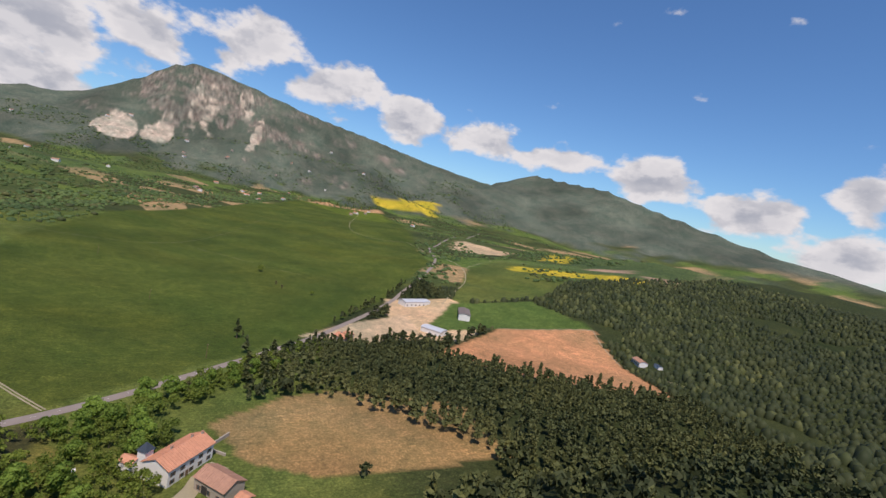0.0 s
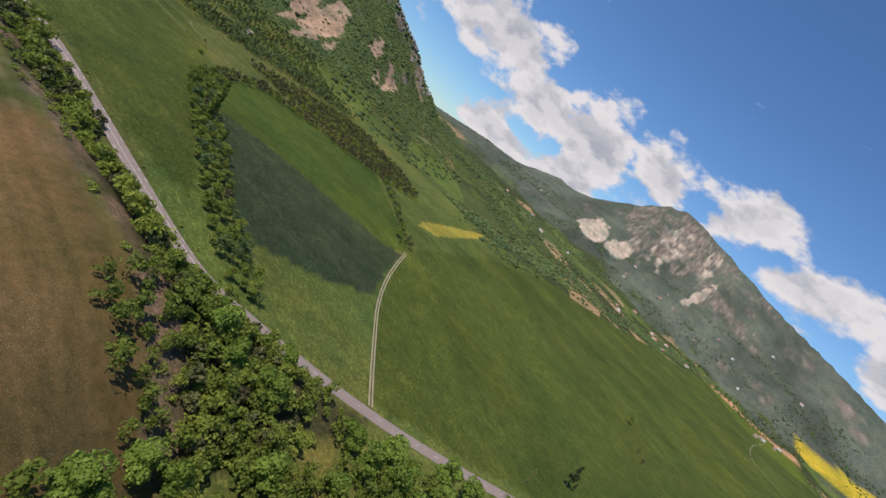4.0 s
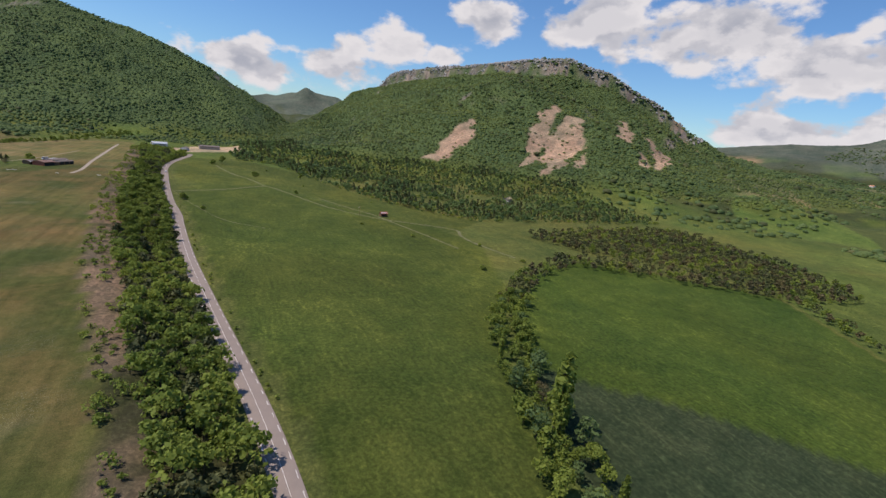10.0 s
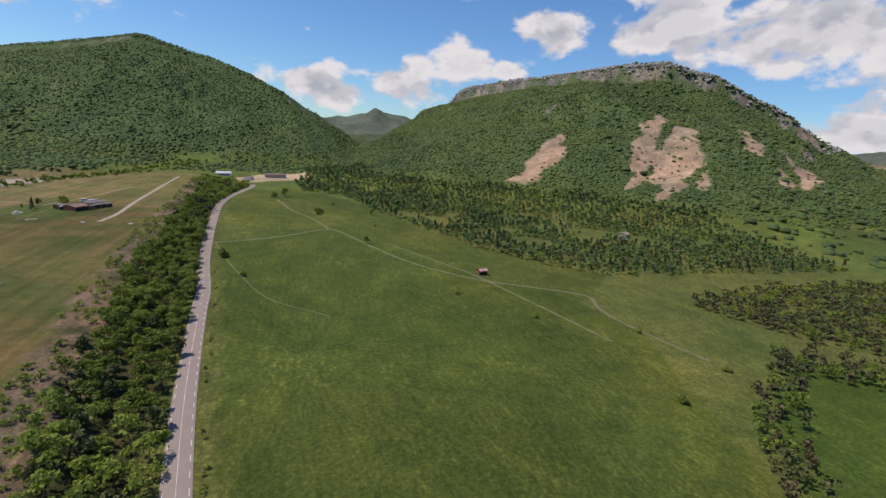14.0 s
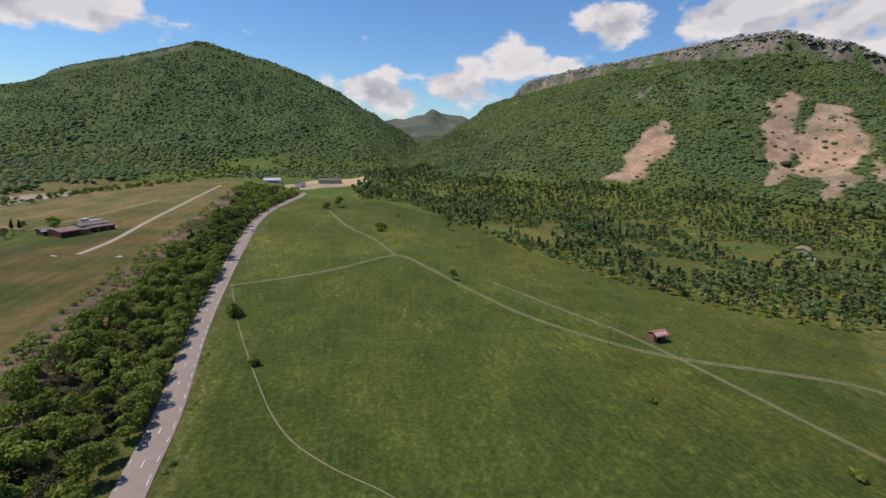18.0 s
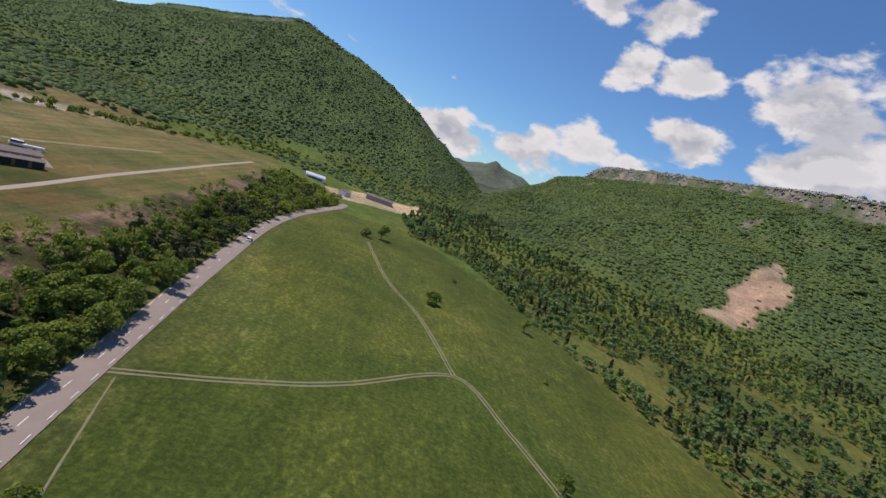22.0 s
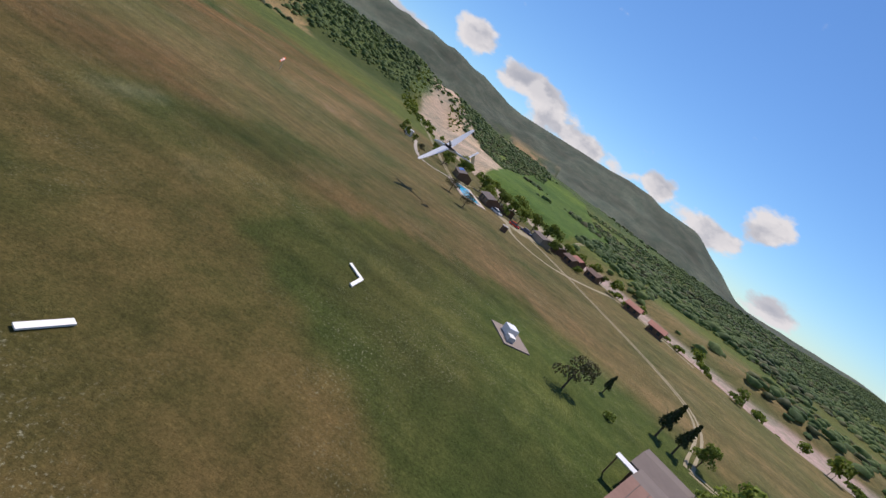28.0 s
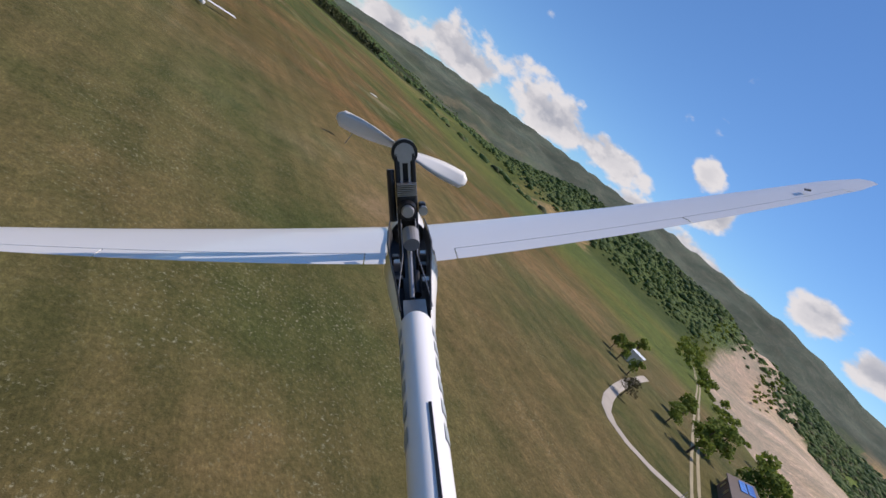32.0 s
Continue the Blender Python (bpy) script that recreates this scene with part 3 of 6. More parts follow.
def cover_colour(x, y, z, slope):
    """Base colour of what grows or lies there, with haze painted into the far slopes."""
    n1, n2 = fbm(x, y, 45, 4, 31), fbm(x, y, 260, 3, 33)
    meadow = np.stack([0.085 + 0.02 * n1, 0.115 + 0.02 * n2, 0.032 + 0 * n1], -1)
    col = meadow
    # hills: woodland floor with clearings
    hill = smooth(z, 4, 26) * smooth(np.hypot(x, y), 150, 320)
    wood = np.stack([0.060 + 0.02 * n1, 0.092 + 0.02 * n1, 0.036 + 0 * n1], -1)
    col = col * (1 - hill[..., None]) + wood * hill[..., None]
    # far slopes turn grey-blue: aerial haze put into the base colour
    far_haze = smooth(np.hypot(x, y), 1500, 2200)
    col = col * (1 - far_haze[..., None]) + (np.stack([0.078 + 0 * n1, 0.102 + 0 * n1, 0.088 + 0 * n1], -1) * (1 + 0.55 * fbm(x, y, 190, 5, 35))[..., None]) * far_haze[..., None]
    # patchwork of the far valley
    cell = np.floor((x * 0.8 + y * 0.6) / 170 + 0.6 * n2), np.floor((y * 0.8 - x * 0.6) / 120 + 0.6 * n2)
    h = hashed(cell[0], cell[1], 3.0)
    patch = np.where((h < 0.35)[..., None], np.array((0.045, 0.062, 0.025)), np.where((h < 0.6)[..., None], np.array((0.085, 0.135, 0.035)), np.where((h < 0.84)[..., None], np.array((0.06, 0.085, 0.03)), np.array((0.27, 0.21, 0.12)))))
    far = smooth(np.hypot(x, y), 480, 650) * np.where((y < -450) & (x < 430) & (x > -500), 0.0, 1.0) * np.where((y < -200) & (x < -200), 0.25, 1.0) * np.where((x < 260) & (y > 250), 0.0, 1.0) * (1 - smooth(slope, 0.22, 0.4)) * (1 - hill * smooth(z, 60, 120))
    col = col * (1 - far[..., None]) + patch * far[..., None]
    south = smooth(-y, 420, 480) * (1 - smooth(x, 380, 450)) * (1 - far_haze)
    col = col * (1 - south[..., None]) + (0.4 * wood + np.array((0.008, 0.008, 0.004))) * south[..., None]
    # the airfield: mown, dry in places
    xb, xr = at_y(EDGE, y), at_y(ROAD, y)
    strip = smooth(xb - x, -2, 3) * (1 - smooth(-x, 330, 380)) * (1 - smooth(y, 440, 520)) * smooth(y, -420, -330)
    dry = smooth(fbm(x + 0.3 * y, y * 0.5, 42, 4, 41), -0.15, 0.3)
    lush = smooth(fbm(x, y, 44, 4, 44), -0.08, 0.25)
    grass = np.array((0.090, 0.095, 0.031)) * (1 - dry[..., None]) + np.array((0.104, 0.096, 0.034)) * dry[..., None]
    grass = grass * (1 - 0.85 * lush[..., None]) + np.array((0.056, 0.076, 0.020)) * 0.85 * lush[..., None]
    red = smooth(fbm(x, y, 34, 3, 46), 0.22, 0.5)
    grass = grass * (1 - 0.45 * red[..., None]) + np.array((0.135, 0.082, 0.036)) * 0.45 * red[..., None]
    bloom = smooth(fbm(x, y, 30, 3, 47), 0.15, 0.4) * smooth(fbm(x, y, 5.5, 2, 48), 0.0, 0.5)
    grass = grass * (1 - 0.25 * bloom[..., None]) + np.array((0.36, 0.34, 0.25)) * 0.25 * bloom[..., None]
    brown = smooth(fbm(x * 0.9 + 40, y * 0.7, 62, 4, 49), 0.02, 0.16) * (1 - 0.3 * smooth(y, 170, 215))
    grass = grass * (1 - 0.7 * brown[..., None]) + np.array((0.122, 0.086, 0.036)) * 0.7 * brown[..., None]
    north = smooth(y + 10 * n1, 205, 260)
    grass = grass * (1 - 0.8 * north[..., None]) + np.array((0.122, 0.122, 0.044)) * (1 + 0.25 * n1)[..., None] * 0.8 * north[..., None]
    pale = smooth(-x + 12 * n1, 150, 190) * smooth(y, 60, 120)
    grass = grass * (1 - 0.6 * pale[..., None]) + np.array((0.142, 0.130, 0.060)) * 0.6 * pale[..., None]
    grass = grass * (1 - 0.14 * smooth(y, 90, 140) * (1 - north))[..., None]
    worn = (1 - smooth(np.hypot((x + 156) / 1.5, y - 124) + 7 * n1, 8, 20)) * (0.55 + 0.45 * dry)
    grass = grass * (1 - 0.6 * worn[..., None]) + np.array((0.120, 0.070, 0.034)) * 0.6 * worn[..., None]
    fresh = np.maximum(0.7 * (1 - smooth(np.hypot(x + 163, (y - 151) * 1.3) + 9 * n1, 6, 17)), inside(SWARD, x + 1.2 * n1, y + 1.2 * n1) * 0.85)
    grass = grass * (1 - fresh[..., None]) + np.array((0.046, 0.066, 0.017)) * (1 + 0.4 * fbm(x, y, 9, 3, 45))[..., None] * fresh[..., None]
    col = col * (1 - strip[..., None]) + grass * strip[..., None]
    mown = strip
    club = 1 - smooth(np.hypot(x + 158, y - 212) + 8 * n1, 14, 30)
    col = col * (1 - club[..., None]) + np.array((0.070, 0.098, 0.025)) * club[..., None]
    # crops stand thicker in some parts and yellow with weeds in others
    thick, weeds = fbm(x, y, 48, 4, 71), smooth(fbm(x, y * 0.6, 85, 4, 72), 0.12, 0.4)
    uneven = (1 + 0.26 * thick)[..., None] * (1 + weeds[..., None] * np.array((0.15, 0.08, 0.0)))
    for poly, c in FIELDS:
        k = inside(poly, x + 1.5 * n1, y + 1.5 * n1)
        col = np.where(k[..., None], np.array(c) * uneven, col)
    # earth bank beside the wood, bare in places, and the ground under the trees, set darker
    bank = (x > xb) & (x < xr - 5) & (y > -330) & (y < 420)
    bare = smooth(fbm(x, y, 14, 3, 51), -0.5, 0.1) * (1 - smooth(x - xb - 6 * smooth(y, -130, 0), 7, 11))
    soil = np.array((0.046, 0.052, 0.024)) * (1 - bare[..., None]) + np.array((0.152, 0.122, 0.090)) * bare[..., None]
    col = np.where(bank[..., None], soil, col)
    verge = np.abs(x - xr) < 7
    col = np.where((verge & (y > -230) & (y < 400))[..., None], np.array((0.082, 0.102, 0.032)), col)
    d = near(RIVER, x, y)[0]
    bed = (1 - smooth(d + 7 * n1, 17, 24)) * smooth(-x, 190, 215) * (1 - smooth(y, 380, 440))
    col = col * (1 - bed[..., None]) + np.array((0.31, 0.278, 0.24)) * bed[..., None]
    top = near(CRESTS[0][0], x, y)
    peak = (1 - smooth(top[0] + 14 * n1, 18, 34)) * smooth(top[1], 90, 160)
    col = col * (1 - 0.8 * peak[..., None]) + np.array((0.125, 0.125, 0.112)) * 0.8 * peak[..., None]
    k_open = scree(x, y)
    for poly, c in FIELDS:
        k_open = np.where(inside(poly, x, y), 0.0, k_open)
    k = 1 - scree(x, y)
    col = col * (1 - k[..., None]) + np.where((x > 2000)[..., None], np.array((0.37, 0.345, 0.31)), np.array((0.285, 0.222, 0.172))) * (1 + 0.45 * fbm(x, y, 16, 4, 68))[..., None] * k[..., None]
    rock = smooth(slope + 0.2 * n1, 0.80, 1.02) * smooth(fbm(x, y, 26, 3, 66), -0.45, 0.05)
    col = col * (1 - rock[..., None]) + (np.array((0.150, 0.146, 0.138)) * (1 + 0.8 * fbm(x, y, 11, 3, 67))[..., None]) * rock[..., None]
    wooded = np.clip(hill * (1 - south) * (1 - far_haze) * k_open * (1 - rock) * (1 - 0.8 * peak), 0, 1) * (1 - mown)
    return np.clip(col, 0.01, 0.9), np.where(wooded > 0.02, -wooded, mown)


def grid_mesh(name, xs, ys):
    gx, gy = np.meshgrid(xs, ys)
    gz = terrain(gx, gy)
    sx = np.gradient(gz, axis=1) / np.gradient(gx, axis=1)
    sy = np.gradient(gz, axis=0) / np.gradient(gy, axis=0)
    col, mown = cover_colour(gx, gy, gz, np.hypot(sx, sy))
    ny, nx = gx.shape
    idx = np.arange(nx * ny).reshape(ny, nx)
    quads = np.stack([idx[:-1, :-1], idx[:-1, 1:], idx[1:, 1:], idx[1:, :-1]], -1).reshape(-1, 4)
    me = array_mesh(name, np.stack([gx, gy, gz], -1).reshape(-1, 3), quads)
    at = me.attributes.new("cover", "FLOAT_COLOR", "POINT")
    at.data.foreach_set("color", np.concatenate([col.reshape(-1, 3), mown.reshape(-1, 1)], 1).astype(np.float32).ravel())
    me.polygons.foreach_set("use_smooth", np.ones(len(quads), bool))
    return me


def array_mesh(name, verts, faces):
    """A mesh from arrays of places and of faces that all have the same number of corners."""
    me = bpy.data.meshes.new(name)
    k = faces.shape[1]
    me.vertices.add(len(verts))
    me.vertices.foreach_set("co", np.asarray(verts, np.float32).ravel())
    me.loops.add(faces.size)
    me.loops.foreach_set("vertex_index", faces.astype(np.int32).ravel())
    me.polygons.add(len(faces))
    me.polygons.foreach_set("loop_start", np.arange(0, faces.size, k, dtype=np.int32))
    me.polygons.foreach_set("loop_total", np.full(len(faces), k, np.int32))
    me.update(calc_edges=True)
    return me


XS = spaced([(-4950, -1500, 120, 45), (-1500, -420, 45, 6), (-420, 320, 3.3, 3.3), (320, 1300, 4, 14), (1300, 2400, 16, 36), (2400, 3300, 20, 20), (3300, 4950, 36, 130)])
YS = spaced([(-4950, -1500, 120, 40), (-1500, -760, 40, 6), (-760, 440, 3.3, 3.3), (440, 1500, 5, 16), (1500, 4950, 18, 110)])
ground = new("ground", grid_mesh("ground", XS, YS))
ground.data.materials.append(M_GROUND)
tagged(ground, "rolling green valley floor with meadows, crops and wooded mountains", "ground", kind="structure")


# ---- roads, tracks and markings ----
def resampled(line, step):
    pts = [Vector(p) for p in line]
    out = []
    for i in range(len(pts) - 1):
        p0, p1, p2, p3 = pts[max(i - 1, 0)], pts[i], pts[i + 1], pts[min(i + 2, len(pts) - 1)]
        n = max(2, int((p2 - p1).length / step))
        for k in range(n):
            t = k / n
            out.append(0.5 * (2 * p1 + (p2 - p0) * t + (2 * p0 - 5 * p1 + 4 * p2 - p3) * t * t + (3 * p1 - p0 - 3 * p2 + p3) * t**3))
    return out + [pts[-1]]


def ribbon(line, width, lift, step=4.0, offset=0.0, level=0.0, ragged=0.0):
    """A strip that lies on the ground along a bent line: level flattens it across."""
    pts = resampled(line, step)
    n = len(pts)
    tang = [(pts[min(i + 1, n - 1)] - pts[max(i - 1, 0)]).normalized() for i in range(n)]
    cols = 5
    xy = []
    for i, (p, t) in enumerate(zip(pts, tang)):
        side = Vector((t.y, -t.x))
        for c in range(cols):
            w = offset + width * (c / (cols - 1) - 0.5) * (1 + ragged * (hashed(i, c, 5.0) - 0.5))
            q = p + side * w
            xy.append((q.x, q.y))
    xy = np.array(xy)
    z = terrain(xy[:, 0], xy[:, 1]).reshape(n, cols)
    if level:
        z = z * (1 - level) + z[:, 2:3] * level
    z = z + lift
    z[:, 0] -= 0.5 * lift
    z[:, -1] -= 0.5 * lift
    idx = np.arange(n * cols).reshape(n, cols)
    quads = np.stack([idx[:-1, :-1], idx[1:, :-1], idx[1:, 1:], idx[:-1, 1:]], -1).reshape(-1, 4)
    return np.concatenate([xy, z.reshape(-1, 1)], 1), quads


def strip_object(name, line, width, lift, mat, label, category, kind="structure", **more):
    ob = new(name, array_mesh(name, *ribbon(line, width, lift, **more)))
    ob.data.materials.append(mat)
    ob.data.polygons.foreach_set("use_smooth", np.ones(len(ob.data.polygons), bool))
    return tagged(ob, label, category, kind=kind)


road = strip_object("road", ROAD, 5.5, 0.28, M_ASPHALT, "worn grey two-lane country road with dashed centre line", "road", level=1.0)


def dashes(name, line, spacing, length, width, offset, lift, parent, y0=-420, y1=420):
    """Painted road dashes, each its own strip."""
    pts = resampled(line, 1.0)
    run, nxt, k = 0.0, 0.0, 0
    i = 0
    while i < len(pts) - 1:
        if run >= nxt and y0 < pts[i].y < y1:
            j = min(i + max(int(length), 1), len(pts) - 1)
            a, b = pts[i], pts[j]
            t = (b - a).normalized()
            s = Vector((t.y, -t.x))
            za, zb = height(a.x, a.y), height(b.x, b.y)
            bm = bmesh.new()
            vs = [bm.verts.new((*(p + s * (offset + w)), z + lift)) for p, z in ((a, za), (b, zb)) for w in (-width / 2, width / 2)]
            bm.faces.new((vs[0], vs[1], vs[3], vs[2]))
            me = bpy.data.meshes.new(name)
            bm.to_mesh(me)
            bm.free()
            me.materials.append(M_WHITE)
            new(name, me).parent = parent
            nxt = run + spacing
            k += 1
        run += (pts[i + 1] - pts[i]).length
        i += 1


dashes("lane_dash", ROAD, 8.8, 2, 0.10, 0.0, 0.32, road, -20, 420)
dashes("lane_dash", ROAD, 8.8, 2, 0.10, 0.0, 0.32, road, -420, -270)
centre_line = strip_object("centre_line", ROAD[9:16], 0.09, 0.31, M_WHITE, "", "", kind="structure", step=3.0)
centre_line.parent = road
for off in (-2.2, 2.2):
    dashes("edge_dash", ROAD, 4.4, 2, 0.09, off, 0.315, road, -270, 190)

TRACKS = [
    ([(-48, 147.5), (-30, 155), (-10, 166), (19, 188), (32, 168), (46, 137), (58, 115), (74, 97), (92, 84), (117, 75), (140, 66), (145, 59), (140, 47), (139, 30), (143, 10), (150, -10)], 1.8),
    ([(19, 188), (9, 227), (-6, 262), (-20, 320)], 1.6),
    ([(10, 32), (4, 38), (-6, 46), (-15, 57), (-24, 78), (-36, 112), (-46, 146)], 0.7),
    ([(58, 150), (72, 126), (86, 104), (94, 86), (100, 68), (106, 48), (112, 30), (118, 8)], 1.4),
    ([(196, -222), (150, -247), (113, -272), (84, -298), (57, -324)], 2.2),
    ([(456, -140), (507, -276), (715, -369), (1010, -442)], 1.2),
    ([(560, -330), (483, -421), (440, -470)], 1.2),
    ([(225, -778), (139, -742), (112, -755), (95, -770)], 3.0),
    ([(251, -664), (225, -778)], 2.2),
    ([(1790, -870), (1023, -665), (909, -791)], 3.5),
    ([(910, -790), (528, -755), (330, -630)], 4.0),
    ([(528, -755), (624, -900), (536, -975)], 3.0),
    ([(-2, -368), (-14, -374), (-24, -386), (-30, -400), (-26, -420)], 3.0),
    ([(-300, 189), (-390, 236), (-520, 260)], 2.2),
    ([(-268, 164), (-285, 172), (-300, 189)], 1.6),
    ([(-265, 163), (-289, 153), (-340, 133), (-397, 111), (-470, 80)], 1.7),
    ([(-160, 226), (-190, 236), (-230, 215), (-280, 180)], 1.6),
    ([(-160, 226), (-150, 262), (-140, 330)], 1.6),
]
for line, w in TRACKS:
    ruts = [ribbon(line, 0.28 * w + 0.12, 0.07, 3.0, side * 0.34 * w, 0.0, 0.5) for side in ((-1, 1) if 1.3 < w < 2.9 else (0,))]
    base = [0]
    for v, f in ruts:
        base.append(base[-1] + len(v))
    ob = new("dirt_track", array_mesh("dirt_track", np.concatenate([v for v, f in ruts]), np.concatenate([f + b for (v, f), b in zip(ruts, base)])))
    ob.data.materials.append(M_WORN if w < 1.9 and line[0][0] > -60 else M_DIRT)
    tagged(ob, "pale dirt farm track with two wheel ruts in the grass" if len(ruts) > 1 else "pale dirt track worn into the grass", "track", kind="structure")


strip_object("grass_runway_strip", [(-112, 176.5), (-111, 188), (-111, 205), (-114.5, 250), (-118, 310), (-124, 425)], 2.5, 0.05, M_STRIP, "worn grey strip along the grass runway", "runway", step=3.0)


def marker(corners, label):
    """A white ground panel: its outline, set on the grass."""
    bm = bmesh.new()
    c = [Vector((x, y, height(x, y) + 0.10)) for x, y in corners]
    f = bm.faces.new([bm.verts.new(p) for p in c])
    ex = bmesh.ops.extrude_face_region(bm, geom=[f])
    for v in [g for g in ex["geom"] if isinstance(g, bmesh.types.BMVert)]:
        v.co.z += 0.12
    bmesh.ops.recalc_face_normals(bm, faces=bm.faces)
    me = bpy.data.meshes.new("runway_marker")
    bm.to_mesh(me)
    bm.free()
    me.materials.append(M_WHITE)
    ob = new("runway_marker", me)
    return tagged(ob, label, "runway marker", group="white markers on the airfield")


def bar(cx, cy, length, width, deg):
    a = radians(deg)
    u, v = Vector((math.cos(a), math.sin(a))), Vector((-math.sin(a), math.cos(a)))
    c = Vector((cx, cy))
    return [tuple(c + u * length * i + v * width * j) for i, j in ((-0.5, -0.5), (0.5, -0.5), (0.5, 0.5), (-0.5, 0.5))]


marker(bar(-118.9, 173.7, 2.4, 0.45, 160), "white painted bar lying on the airfield grass")



def angle_marker(x, y, a, b, arm, width, label):
    """An L of two arms in directions a and b from its corner."""
    u, v = (Vector((math.cos(radians(d)), math.sin(radians(d)))) for d in (a, b))
    p = Vector((x, y))
    pts = [p, p + u * arm, p + u * arm + v * width, p + u * width + v * width, p + v * arm + u * width, p + v * arm]
    return marker([tuple(q) for q in pts], label)


angle_marker(-145.6, 180.2, 0, 236, 3.0, 0.5, "white L-shaped marker on the airfield grass")
angle_marker(-93, 171, 200, 145, 2.4, 0.5, "white angled marker on the airfield grass near its edge")
angle_marker(-50, -295, 195, 110, 3.6, 0.8, "white angled corner marker on the airfield grass")
angle_marker(-67, -105, 250, 170, 3.0, 0.8, "white angled marker by the airfield's edge")
marker(bar(-266, 14, 3.5, 0.9, 30), "small white bar lying far out on the airfield")


# ---- trees ----
def leaf_quads(rng, centres, radii, count, size, flat=0.8):
    """Small bent leaf clumps on the outside of several round lobes."""
    k = rng.integers(0, len(centres), count)
    d = rng.normal(size=(count, 3))
    d /= np.linalg.norm(d, axis=1)[:, None]
    d[:, 2] = np.where(d[:, 2] < -0.3, -d[:, 2], d[:, 2])
    pos = centres[k] + d * radii[k][:, None] * rng.uniform(0.72, 1.08, count)[:, None] * np.array((1, 1, flat))
    nrm = d + rng.normal(scale=0.55, size=(count, 3))
    nrm /= np.linalg.norm(nrm, axis=1)[:, None]
    a = np.cross(nrm, rng.normal(size=(count, 3)))
    a /= np.linalg.norm(a, axis=1)[:, None]
    b = np.cross(nrm, a)
    s = size * rng.uniform(0.6, 1.35, count)[:, None]
    bend = nrm * s * 0.25
    v = np.stack([pos - a * s - bend, pos - b * s * 0.8, pos + a * s - bend, pos + b * s * 0.8], 1)
    return v.reshape(-1, 3), np.arange(count * 4).reshape(-1, 4)


def crown_arrays(rng, kind, high, wide, count, size):
    """Places and faces of a tree's crown standing on z = 0."""
    if kind == "pine":
        n = 9
        z = np.linspace(0.34, 0.97, n) * high
        r = wide * (1.02 - np.linspace(0.34, 0.97, n)) * 0.95 + 0.15
        c = np.stack([rng.normal(scale=0.25, size=n), rng.normal(scale=0.25, size=n), z], 1)
        return leaf_quads(rng, c, r, count, size, 0.45)
    if kind == "poplar":
        n = 9
        z = np.linspace(0.12, 0.95, n) * high
        c = np.stack([rng.normal(scale=0.12, size=n), rng.normal(scale=0.12, size=n), z], 1)
        return leaf_quads(rng, c, wide * np.sin(np.linspace(0.5, 2.75, n)), count, size, 1.2)
    n = rng.integers(7, 11)
    ang, rad = rng.uniform(0, 6.283, n), wide * rng.uniform(0.15, 0.72, n)
    c = np.stack([np.cos(ang) * rad, np.sin(ang) * rad, high * rng.uniform(0.30, 0.80, n)], 1)
    c[0] = (0, 0, high * 0.78)
    r = wide * rng.uniform(0.38, 0.58, n)
    if kind == "bush":
        c[:, 2] *= 0.52
    return leaf_quads(rng, c, r, count, size)


def trunk_mesh(rng, high, thick, limbs):
    bm = bmesh.new()

    def limb(path, r0, r1):
        rings = []
        for i, p in enumerate(path):
            r = r0 + (r1 - r0) * i / (len(path) - 1)
            rings.append([bm.verts.new(p + Vector((math.cos(k * 1.0472) * r, math.sin(k * 1.0472) * r, 0))) for k in range(6)])
        for a, b in zip(rings[:-1], rings[1:]):
            for k in range(6):
                bm.faces.new((a[k], a[(k + 1) % 6], b[(k + 1) % 6], b[k]))

    lean = Vector((rng.normal(scale=0.03), rng.normal(scale=0.03), 1))
    limb([lean * (high * f) - Vector((0, 0, 0.4)) for f in (0, 0.1, 0.35, 0.6, 0.85)], thick, thick * 0.25)
    for k in range(limbs):
        z = high * rng.uniform(0.22, 0.55)
        a = rng.uniform(0, 6.283)
        out = Vector((math.cos(a), math.sin(a), 0.9)) * high * rng.uniform(0.14, 0.24)
        limb([lean * z, lean * z + out * 0.5 + Vector((0, 0, 0.1)), lean * z + out], thick * 0.45, thick * 0.1)
    me = bpy.data.meshes.new("trunk")
    bm.to_mesh(me)
    bm.free()
    me.materials.append(M_BARK)
    return me


def tree_model(seed, kind, high, wide, count, size, mat, name="tree"):
    """A tree far below the ground, to be copied from: an Empty with trunk and crown."""
    rng = np.random.default_rng(seed)
    root = new(name)
    crown = new("crown", array_mesh("crown", *crown_arrays(rng, kind, high, wide, count, size)))
    crown.data.materials.append(mat)
    crown.parent = root
    t = new("trunk", trunk_mesh(rng, high, 0.028 * high + 0.05, 0 if kind == "poplar" else 6))
    t.parent = root
    return root


MODELS = {
    "broad": [tree_model(k, "broad", 7.0 + 0.8 * (k % 4), 3.3 + 0.3 * (k % 3), 900, 0.34, M_LEAF) for k in range(5)],
    "tall": [tree_model(70 + k, "broad", 10.0, 4.2, 2100, 0.34, M_GARDEN) for k in range(3)],
    "pine": [tree_model(20 + k, "pine", 9.5 + 1.2 * k, 2.4 + 0.2 * k, 480, 0.42, M_PINE, "pine_tree") for k in range(3)],
    "poplar": [tree_model(30, "poplar", 13.0, 1.5, 520, 0.45, M_LEAF, "poplar_tree")],
    "round": [tree_model(60 + k, "bush", 7.4, 3.7, 760, 0.40, M_LEAF) for k in range(2)],
    "bush": [tree_model(40 + k, "bush", 2.6, 1.7, 220, 0.30, M_LEAF, "bush") for k in range(2)],
    "brown": [tree_model(50 + k, "broad", 6.5, 3.3, 900, 0.19, M_LEAF_DRY) for k in range(2)],
}
used = set()


